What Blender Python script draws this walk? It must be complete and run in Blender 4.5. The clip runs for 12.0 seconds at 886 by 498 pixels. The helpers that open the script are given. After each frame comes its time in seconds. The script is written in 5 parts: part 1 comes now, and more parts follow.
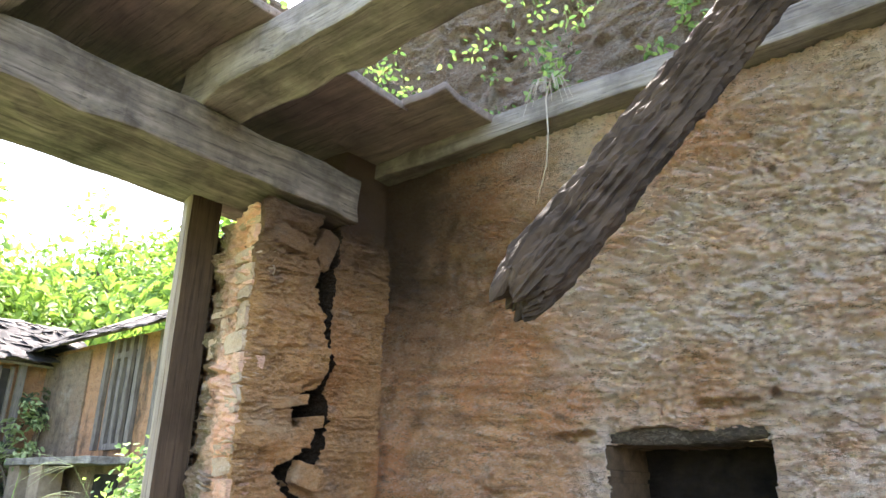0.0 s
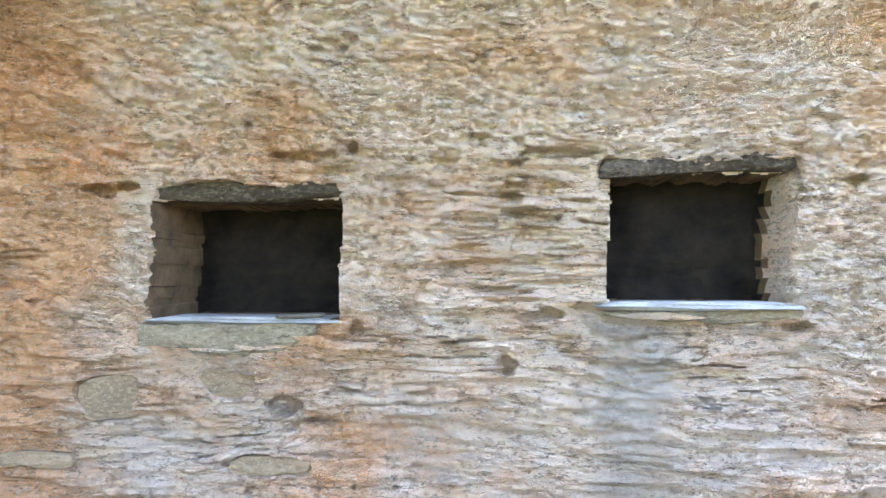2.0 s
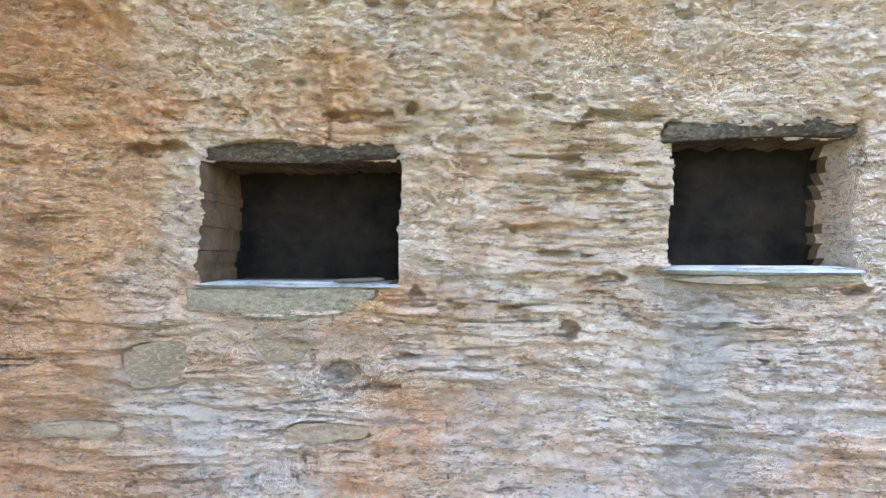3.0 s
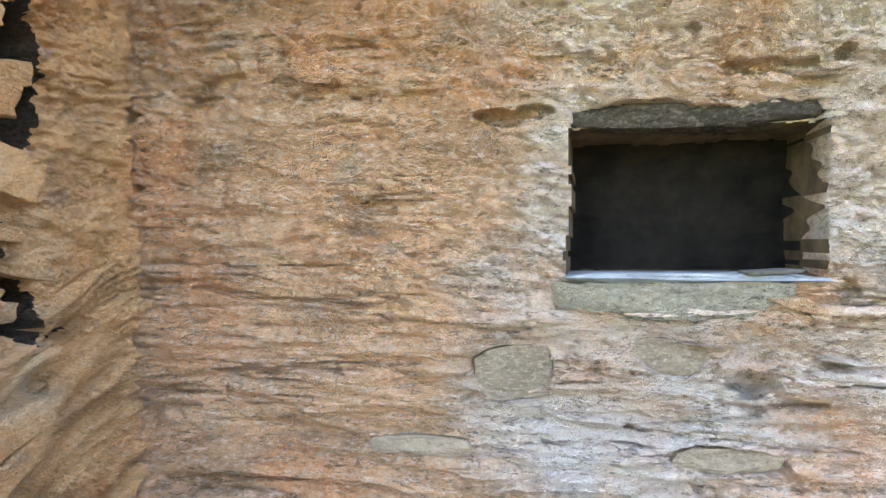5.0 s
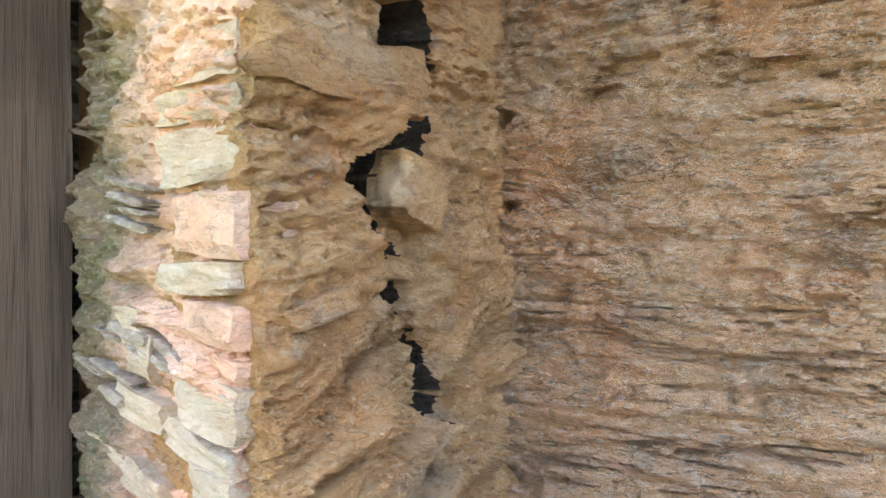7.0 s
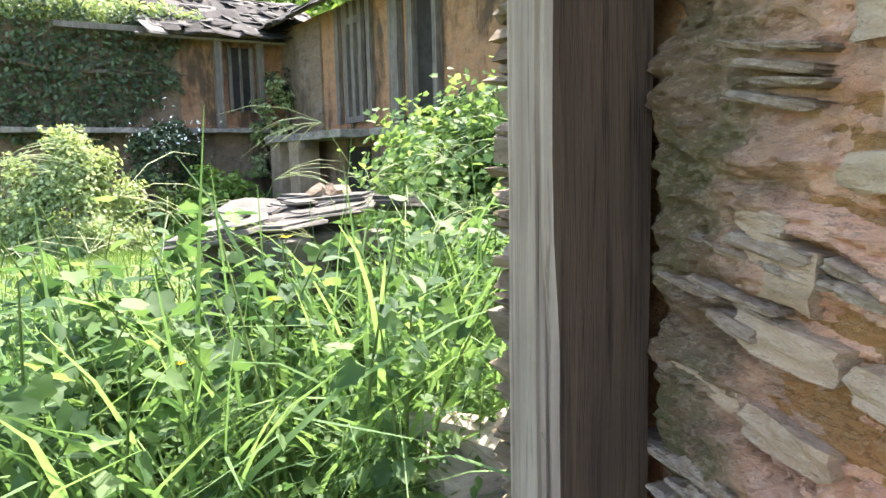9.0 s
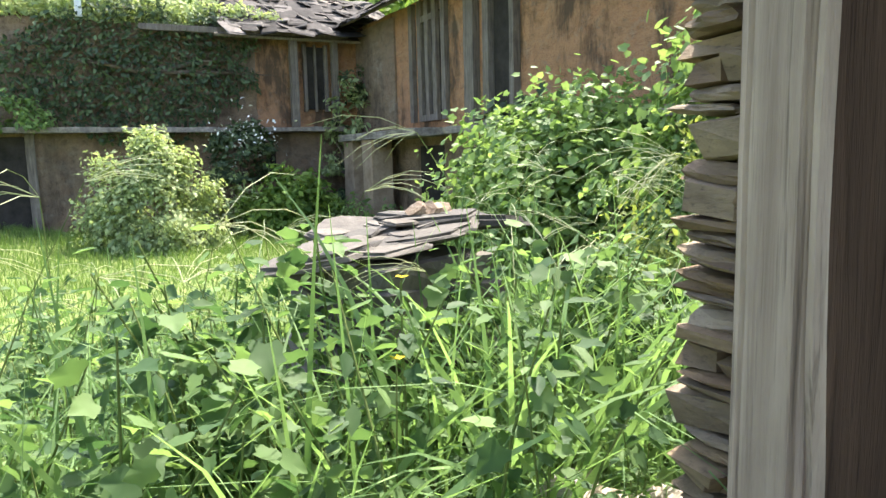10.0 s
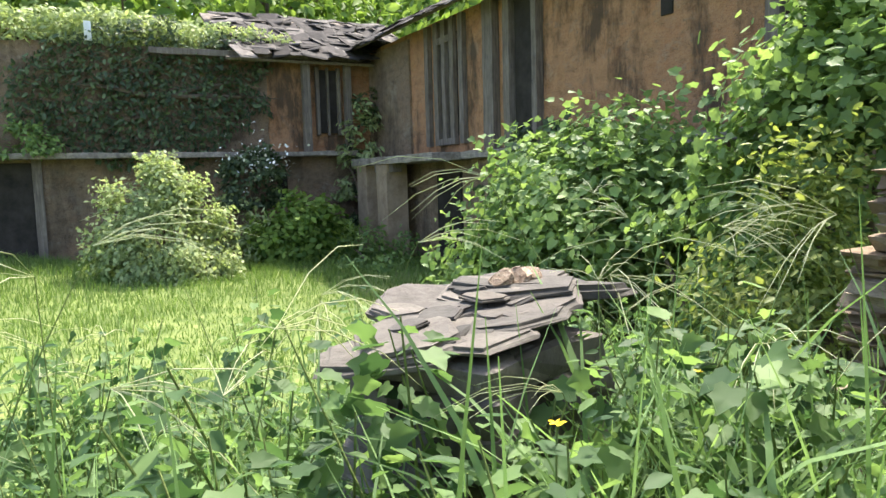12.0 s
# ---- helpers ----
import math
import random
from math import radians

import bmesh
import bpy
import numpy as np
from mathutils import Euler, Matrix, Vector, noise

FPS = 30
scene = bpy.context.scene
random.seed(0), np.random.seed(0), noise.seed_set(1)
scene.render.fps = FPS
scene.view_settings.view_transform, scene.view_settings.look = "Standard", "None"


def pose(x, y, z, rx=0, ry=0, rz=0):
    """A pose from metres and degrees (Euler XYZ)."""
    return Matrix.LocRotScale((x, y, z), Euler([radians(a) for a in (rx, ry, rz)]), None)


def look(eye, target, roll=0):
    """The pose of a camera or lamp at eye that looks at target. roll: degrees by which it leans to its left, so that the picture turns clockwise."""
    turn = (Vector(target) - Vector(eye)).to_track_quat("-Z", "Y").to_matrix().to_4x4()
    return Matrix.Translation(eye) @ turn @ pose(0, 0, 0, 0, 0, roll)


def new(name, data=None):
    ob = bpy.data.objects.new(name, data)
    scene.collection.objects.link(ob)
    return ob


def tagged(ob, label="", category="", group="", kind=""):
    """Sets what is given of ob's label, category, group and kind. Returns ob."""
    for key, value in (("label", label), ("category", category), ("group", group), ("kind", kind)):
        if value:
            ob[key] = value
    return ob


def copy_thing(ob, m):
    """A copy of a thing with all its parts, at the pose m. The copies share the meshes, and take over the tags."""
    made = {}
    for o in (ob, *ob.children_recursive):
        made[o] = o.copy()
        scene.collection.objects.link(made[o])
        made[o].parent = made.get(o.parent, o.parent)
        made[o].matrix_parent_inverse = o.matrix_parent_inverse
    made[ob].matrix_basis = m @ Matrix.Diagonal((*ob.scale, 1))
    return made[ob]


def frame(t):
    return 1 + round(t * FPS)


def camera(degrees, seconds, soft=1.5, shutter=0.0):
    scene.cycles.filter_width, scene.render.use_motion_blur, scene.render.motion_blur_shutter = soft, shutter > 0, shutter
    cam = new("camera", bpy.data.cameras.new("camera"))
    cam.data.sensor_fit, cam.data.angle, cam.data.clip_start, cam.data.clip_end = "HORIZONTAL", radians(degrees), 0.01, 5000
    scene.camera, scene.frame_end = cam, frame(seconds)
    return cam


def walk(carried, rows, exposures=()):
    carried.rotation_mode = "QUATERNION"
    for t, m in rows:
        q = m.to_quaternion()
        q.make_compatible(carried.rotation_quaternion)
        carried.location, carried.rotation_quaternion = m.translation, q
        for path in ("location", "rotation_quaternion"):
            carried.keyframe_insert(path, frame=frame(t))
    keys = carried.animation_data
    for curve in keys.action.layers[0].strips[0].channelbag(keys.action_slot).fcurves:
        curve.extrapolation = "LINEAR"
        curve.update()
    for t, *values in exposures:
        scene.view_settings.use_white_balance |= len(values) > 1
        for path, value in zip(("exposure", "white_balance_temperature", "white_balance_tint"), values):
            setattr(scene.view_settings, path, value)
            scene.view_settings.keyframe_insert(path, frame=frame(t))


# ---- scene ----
cam = camera(64.0, 12.0)
PATH = [
    (0, (0.097, 0.101, 1.477), (-1.1, 1.564, 2.129), 1.2),
    (0.5, (0.042, 0.194, 1.471), (-0.925, 1.894, 1.891), 0.5),
    (1, (-0.004, 0.357, 1.472), (-0.704, 2.21, 1.749), 0.4),
    (1.5, (-0.015, 0.457, 1.47), (-0.413, 2.411, 1.624), -0.0),
    (2, (-0.056, 0.507, 1.44), (-0.241, 2.498, 1.514), 0.0),
    (2.5, (-0.172, 0.515, 1.427), (-0.265, 2.512, 1.452), 0.2),
    (2.7, (-0.229, 0.513, 1.418), (-0.297, 2.512, 1.437), 0.2),
    (4.5, (-0.79, 0.7, 1.382), (-1.041, 2.684, 1.351), -0.3),
    (5, (-0.976, 0.78, 1.398), (-1.355, 2.743, 1.379), -0.3),
    (5.5, (-1.165, 0.862, 1.399), (-1.66, 2.799, 1.411), -0.3),
    (6, (-1.311, 0.953, 1.417), (-1.947, 2.85, 1.425), -0.1),
    (6.5, (-1.411, 1.019, 1.445), (-2.188, 2.862, 1.452), -0.2),
    (6.7, (-1.441, 1.035, 1.451), (-2.28, 2.85, 1.463), -0.1),
    (8.3, (-1.7, 1.049, 1.421), (-3.128, 2.436, 1.236), -1.1),
    (8.5, (-1.734, 1.047, 1.42), (-3.235, 2.352, 1.209), -1.3),
    (9, (-1.863, 1.022, 1.433), (-3.517, 2.117, 1.182), -1.3),
    (9.5, (-2.007, 1.008, 1.469), (-3.733, 1.986, 1.208), -1.4),
    (10, (-2.099, 1.021, 1.5), (-3.848, 1.956, 1.24), -1.4),
    (10.5, (-2.203, 1.011, 1.537), (-3.955, 1.94, 1.277), -1.4),
    (11, (-2.394, 1.029, 1.555), (-4.147, 1.955, 1.296), -1.4),
    (11.5, (-2.506, 1.046, 1.598), (-4.262, 1.972, 1.355), -1.4),
    (12, (-2.585, 1.04, 1.595), (-4.346, 1.965, 1.391), -1.6),
]
EXPOSURES = [(0.0, 3.3, 6500, 17), (0.5, 3.8, 6900, 15), (1.0, 4.05, 7200, 13), (1.7, 4.1, 6700, 13), (2.7, 4.05, 6600, 14), (4.3, 4.15, 6500, 12), (5.5, 4.2, 6550, 12), (6.7, 4.0, 6450, 12),
             (8.5, 3.08, 6450, 15), (9.2, 2.5, 6500, 13), (10.0, 2.25, 6600, 12), (12.0, 1.97, 6600, 12)]
walk(cam, [(t, look(eye, target, roll)) for t, eye, target, roll in PATH], EXPOSURES)

# ---- daylight ----
SUN_EL, SUN_AZ = radians(58), radians(-38)          # azimuth from +y towards +x
world = bpy.data.worlds.new("sky")
scene.world = world
world.use_nodes = True
wn = world.node_tree
sky = wn.nodes.new("ShaderNodeTexSky")
sky.sky_type, sky.sun_disc = "NISHITA", False
sky.sun_elevation, sky.sun_rotation = SUN_EL, SUN_AZ
sky.air_density, sky.dust_density = 1.0, 3.0
wn.links.new(sky.outputs[0], wn.nodes["Background"].inputs[0])
wn.nodes["Background"].inputs[1].default_value = 0.15
sun = new("sun", bpy.data.lights.new("sun", "SUN"))
sun.data.energy, sun.data.angle, sun.data.color = 3.3, radians(0.6), (1.0, 0.95, 0.86)
sun_from = Vector((math.sin(SUN_AZ) * math.cos(SUN_EL), math.cos(SUN_AZ) * math.cos(SUN_EL), math.sin(SUN_EL)))
sun.matrix_world = look(sun_from * 60, (0, 0, 0))

# ---- materials ----
def nodes_of(name):
    m = bpy.data.materials.new(name)
    m.use_nodes = True
    nt = m.node_tree
    return m, nt, nt.nodes["Principled BSDF"]


def coords(nt, scale=(1, 1, 1), rot=(0, 0, 0), kind="Object"):
    tc, mp = nt.nodes.new("ShaderNodeTexCoord"), nt.nodes.new("ShaderNodeMapping")
    nt.links.new(tc.outputs[kind], mp.inputs["Vector"])
    mp.inputs["Scale"].default_value, mp.inputs["Rotation"].default_value = scale, rot
    return mp.outputs[0]


def world_coords(nt, scale=(1, 1, 1)):
    g, mp = nt.nodes.new("ShaderNodeNewGeometry"), nt.nodes.new("ShaderNodeMapping")
    nt.links.new(g.outputs["Position"], mp.inputs["Vector"])
    mp.inputs["Scale"].default_value = scale
    return mp.outputs[0]


def noise_tex(nt, vec, scale, detail=5.0, rough=0.6, dist=0.0):
    n = nt.nodes.new("ShaderNodeTexNoise")
    nt.links.new(vec, n.inputs["Vector"])
    n.inputs["Scale"].default_value, n.inputs["Detail"].default_value = scale, detail
    n.inputs["Roughness"].default_value, n.inputs["Distortion"].default_value = rough, dist
    return n.outputs["Fac"]


def ramp(nt, fac, stops):
    r = nt.nodes.new("ShaderNodeValToRGB")
    while len(r.color_ramp.elements) < len(stops):
        r.color_ramp.elements.new(0.5)
    for e, (p, c) in zip(r.color_ramp.elements, stops):
        e.position, e.color = p, (*c, 1) if len(c) == 3 else c
    nt.links.new(fac, r.inputs[0])
    return r.outputs[0]


def grey(nt, fac, lo, hi, a=0.0, b=1.0):
    m = nt.nodes.new("ShaderNodeMapRange")
    nt.links.new(fac, m.inputs[0])
    for i, v in enumerate((lo, hi, a, b)):
        m.inputs[i + 1].default_value = v
    return m.outputs[0]


def mixed(nt, fac, a, b, mode="MIX"):
    m = nt.nodes.new("ShaderNodeMix")
    m.data_type, m.blend_type = "RGBA", mode
    for sock, v in ((m.inputs[0], fac), (m.inputs[6], a), (m.inputs[7], b)):
        if isinstance(v, bpy.types.NodeSocket):
            nt.links.new(v, sock)
        else:
            sock.default_value = v if isinstance(v, float) else (*v, 1)
    return m.outputs[2]


def maths(nt, op, a, b=0.0):
    m = nt.nodes.new("ShaderNodeMath")
    m.operation = op
    for sock, v in ((m.inputs[0], a), (m.inputs[1], b)):
        if isinstance(v, bpy.types.NodeSocket):
            nt.links.new(v, sock)
        else:
            sock.default_value = v
    return m.outputs[0]


def bump(nt, bsdf, heights, strength=0.5, distance=0.01):
    normal = None
    for h, s, d in heights:
        b = nt.nodes.new("ShaderNodeBump")
        b.inputs["Strength"].default_value, b.inputs["Distance"].default_value = s, d
        nt.links.new(h, b.inputs["Height"])
        if normal:
            nt.links.new(normal, b.inputs["Normal"])
        normal = b.outputs[0]
    nt.links.new(normal, bsdf.inputs["Normal"])


def random_of(nt, kind="object"):
    if kind == "object":
        return nt.nodes.new("ShaderNodeObjectInfo").outputs["Random"]
    return nt.nodes.new("ShaderNodeNewGeometry").outputs["Random Per Island"]


def wall_material(name, earth, pale, stone, wash=0.5, wash_x=None, red=0.3, moss_x=None, mould=0.0, dark_corner_at=None, relief=1.0, dots=0.8, stain=None, gritty=0.5):
    """Slate rubble under worn mud plaster, with patches of old pale limewash."""
    m, nt, b = nodes_of(name)
    w = world_coords(nt)
    flat = world_coords(nt, (1.0, 1.0, 1.8))
    sep = nt.nodes.new("ShaderNodeSeparateXYZ")
    nt.links.new(w, sep.inputs[0])
    big, mid = noise_tex(nt, w, 1.9, 3), noise_tex(nt, flat, 4.0, 7, 0.62)
    fine, speck, grain = noise_tex(nt, flat, 22.0, 6, 0.7), noise_tex(nt, flat, 60.0, 5, 0.75), noise_tex(nt, w, 190.0, 3, 0.7)
    col = ramp(nt, mid, [(0.32, [c * 0.62 for c in earth]), (0.5, earth), (0.7, [min(1, c * 1.12) for c in earth])])
    redness = grey(nt, noise_tex(nt, w, 3.3, 5, 0.65), 0.5, 0.66, 0.0, red)
    col = mixed(nt, redness, col, (earth[0] * 1.05, earth[1] * 0.76, earth[2] * 0.58))
    washed = grey(nt, maths(nt, "ADD", noise_tex(nt, flat, 2.6, 8, 0.68), maths(nt, "MULTIPLY", big, 0.55)), 0.93 - 0.3 * wash, 1.04 - 0.16 * wash)
    if wash_x:
        washed = maths(nt, "MULTIPLY", washed, grey(nt, maths(nt, "ADD", sep.outputs[0], maths(nt, "MULTIPLY", big, 0.8)), wash_x[0] + 0.4, wash_x[1] + 0.4))
    tint = mixed(nt, grey(nt, noise_tex(nt, w, 3.1, 5, 0.65), 0.48, 0.58), pale, (pale[0] * 0.92, pale[1] * 0.98, pale[2] * 1.06))
    tint = mixed(nt, grey(nt, noise_tex(nt, w, 4.3, 5, 0.65, 0.4), 0.54, 0.62, 0.0, 0.75), tint, (pale[0] * 0.97, pale[1] * 0.82, pale[2] * 0.72))
    col = mixed(nt, maths(nt, "MULTIPLY", washed, 0.85), col, tint)
    bare = grey(nt, noise_tex(nt, flat, 7.0, 5, 0.6), 0.58, 0.68, 0.0, 0.5)
    col = mixed(nt, bare, col, stone)
    if moss_x:
        moss = grey(nt, maths(nt, "ADD", sep.outputs[0], maths(nt, "MULTIPLY", noise_tex(nt, w, 9.0, 6, 0.7), 0.3)), moss_x[1] + 0.15, moss_x[0] + 0.15)
        green = mixed(nt, grey(nt, noise_tex(nt, w, 6.0, 5, 0.7), 0.45, 0.6), (0.15, 0.11, 0.065), (0.085, 0.10, 0.035))
        col = mixed(nt, maths(nt, "MULTIPLY", moss, 0.9), col, green)
    col = mixed(nt, grey(nt, fine, 0.34, 0.46, min(0.6, dots + 0.05), 0.0), col, [c * 0.46 for c in earth])
    crease = noise_tex(nt, world_coords(nt, (1.0, 1.0, 5.0)), 15.0, 8, 0.74)
    grit = noise_tex(nt, world_coords(nt, (1.0, 1.0, 3.0)), 36.0, 6, 0.74)
    col = mixed(nt, grey(nt, crease, 0.37, 0.40, 0.4 * dots, 0.0), col, [c * 0.42 for c in earth])
    wander = noise_tex(nt, world_coords(nt, (1.0, 1.0, 4.2)), 8.5, 6, 0.6)
    split = maths(nt, "ABSOLUTE", maths(nt, "SUBTRACT", wander, 0.5))
    broken = grey(nt, noise_tex(nt, flat, 6.5, 4), 0.46, 0.54)
    col = mixed(nt, maths(nt, "MULTIPLY", broken, grey(nt, split, 0.006, 0.014, min(0.9, 1.1 * dots), 0.0)), col, [c * 0.25 for c in earth])
    col = mixed(nt, grey(nt, grit, 0.375, 0.405, dots, 0.0), col, [c * 0.30 for c in earth])
    col = mixed(nt, grey(nt, speck, 0.375, 0.405, 0.7 * dots, 0.0), col, [c * 0.33 for c in earth])
    col = mixed(nt, grey(nt, speck, 0.535, 0.56, 0.0, min(0.9, 1.7 * gritty)), col, mixed(nt, 0.6, col, [min(1, c * 1.15) for c in pale]))
    col = mixed(nt, gritty, col, mixed(nt, grain, (0.3, 0.3, 0.3), (0.75, 0.75, 0.75)), "OVERLAY")
    if stain:
        wet = maths(nt, "MULTIPLY", grey(nt, maths(nt, "ADD", sep.outputs[0], maths(nt, "MULTIPLY", mid, 0.3)), stain[0] + 0.10, stain[0] + 0.18), grey(nt, maths(nt, "ADD", sep.outputs[0], maths(nt, "MULTIPLY", mid, 0.3)), stain[1] + 0.2, stain[1] + 0.1))
        wet = maths(nt, "MULTIPLY", wet, grey(nt, sep.outputs[2], 1.37, 1.34))
        col = mixed(nt, maths(nt, "MULTIPLY", wet, 0.5), col, (0.40, 0.385, 0.355))
    # darker towards the top and towards the west end
    if dark_corner_at:
        corner_dark = maths(nt, "MULTIPLY", grey(nt, maths(nt, "ADD", sep.outputs[0], maths(nt, "MULTIPLY", mid, 0.5)), dark_corner_at[0] + 0.7, dark_corner_at[0] - 0.1), grey(nt, maths(nt, "ADD", sep.outputs[2], maths(nt, "MULTIPLY", mid, 0.5)), dark_corner_at[1], dark_corner_at[1] + 0.5))
        col = mixed(nt, maths(nt, "MULTIPLY", corner_dark, 0.9), col, (0.065, 0.05, 0.043))
    if mould:
        tall = noise_tex(nt, world_coords(nt, (1, 1, 0.3)), 1.6, 6, 0.7)
        col = mixed(nt, grey(nt, tall, 0.5, 0.62, 0.0, mould), col, (0.05, 0.042, 0.032))
    nt.links.new(col, b.inputs["Base Color"])
    b.inputs["Roughness"].default_value = 0.95
    b.inputs["Specular IOR Level"].default_value = 0.15
    bump(nt, b, [(grey(nt, split, 0.0, 0.03), 0.9 * relief, 0.012), (fine, 0.9 * relief, 0.024), (crease, 0.8 * relief, 0.018), (grit, 1.0 * relief, 0.028), (speck, 1.0 * relief, 0.034), (grain, 0.8 * relief, 0.006)])
    return m


def stone_material(name, tones, moss=0.0, per="object", rough=0.85, stripe=True):
    m, nt, b = nodes_of(name)
    w = world_coords(nt, (1, 1, 3.0) if stripe else (1, 1, 1))
    r = random_of(nt, per)
    tone = ramp(nt, r, [(i / max(1, len(tones) - 1), t) for i, t in enumerate(tones)])
    n1, n2 = noise_tex(nt, w, 9, 6, 0.65), noise_tex(nt, w, 60, 5, 0.7)
    col = mixed(nt, 0.75, tone, mixed(nt, grey(nt, n1, 0.3, 0.7), (0.18, 0.17, 0.16), (0.62, 0.6, 0.57)), "OVERLAY")
    col = mixed(nt, grey(nt, n2, 0.3, 0.45, 0.6, 0.0), col, (0.05, 0.04, 0.035))
    if moss:
        col = mixed(nt, grey(nt, noise_tex(nt, world_coords(nt), 7, 6, 0.7), 0.62 - 0.2 * moss, 0.75 - 0.2 * moss), col, (0.13, 0.15, 0.05))
    nt.links.new(col, b.inputs["Base Color"])
    b.inputs["Roughness"].default_value = rough
    b.inputs["Specular IOR Level"].default_value = 0.25
    bump(nt, b, [(n1, 0.5, 0.015), (n2, 0.6, 0.004)])
    return m


def wood_material(name, light, dark, axis=2, grime=0.4):
    """Weathered timber, with its grain along one axis of the thing."""
    m, nt, b = nodes_of(name)
    sc = [28.0, 28.0, 28.0]
    sc[axis] = 1.6
    g = noise_tex(nt, coords(nt, tuple(sc)), 1.0, 6, 0.65, 0.35)
    sc2 = [90.0, 90.0, 90.0]
    sc2[axis] = 3.0
    f = noise_tex(nt, coords(nt, tuple(sc2)), 1.0, 4, 0.7)
    blot = noise_tex(nt, coords(nt), 5.0, 5, 0.65)
    col = ramp(nt, g, [(0.25, dark), (0.5, [(a + c) / 2 for a, c in zip(light, dark)]), (0.7, light)])
    col = mixed(nt, grey(nt, f, 0.32, 0.46, 0.7, 0.0), col, [c * 0.35 for c in dark])
    col = mixed(nt, grey(nt, blot, 0.42, 0.7, 0.0, grime), col, [c * 0.6 for c in dark])
    nt.links.new(col, b.inputs["Base Color"])
    b.inputs["Roughness"].default_value = 0.82
    b.inputs["Specular IOR Level"].default_value = 0.25
    bump(nt, b, [(g, 0.5, 0.012), (f, 0.6, 0.004)])
    return m


def leaf_material(name, lo, hi, glow=0.35, per="island"):
    m, nt, b = nodes_of(name)
    r = random_of(nt, per)
    n = noise_tex(nt, coords(nt), 14, 3)
    col = ramp(nt, r, [(0.0, lo), (0.55, [(a + c) / 2 for a, c in zip(lo, hi)]), (1.0, hi)])
    col = mixed(nt, 0.5, col, mixed(nt, n, (0.3, 0.3, 0.3), (0.7, 0.7, 0.7)), "OVERLAY")
    nt.links.new(col, b.inputs["Base Color"])
    b.inputs["Roughness"].default_value = 0.55
    b.inputs["Specular IOR Level"].default_value = 0.16
    tr, mx = nt.nodes.new("ShaderNodeBsdfTranslucent"), nt.nodes.new("ShaderNodeMixShader")
    lit = mixed(nt, 1.0, col, (1.12, 1.16, 0.70), "MULTIPLY")
    nt.links.new(lit, tr.inputs["Color"])
    mx.inputs[0].default_value = glow
    nt.links.new(b.outputs[0], mx.inputs[1])
    nt.links.new(tr.outputs[0], mx.inputs[2])
    nt.links.new(mx.outputs[0], nt.nodes["Material Output"].inputs["Surface"])
    return m


def plain_material(name, a, b_, scale=8.0, rough=0.9, bumpy=0.01):
    m, nt, b = nodes_of(name)
    w = world_coords(nt)
    n, f = noise_tex(nt, w, scale, 7, 0.65), noise_tex(nt, w, scale * 9, 4, 0.7)
    col = ramp(nt, n, [(0.3, a), (0.7, b_)])
    col = mixed(nt, 0.4, col, mixed(nt, f, (0.25, 0.25, 0.25), (0.75, 0.75, 0.75)), "OVERLAY")
    nt.links.new(col, b.inputs["Base Color"])
    b.inputs["Roughness"].default_value = rough
    b.inputs["Specular IOR Level"].default_value = 0.2
    bump(nt, b, [(n, 0.6, bumpy), (f, 0.5, bumpy * 0.25)])
    return m


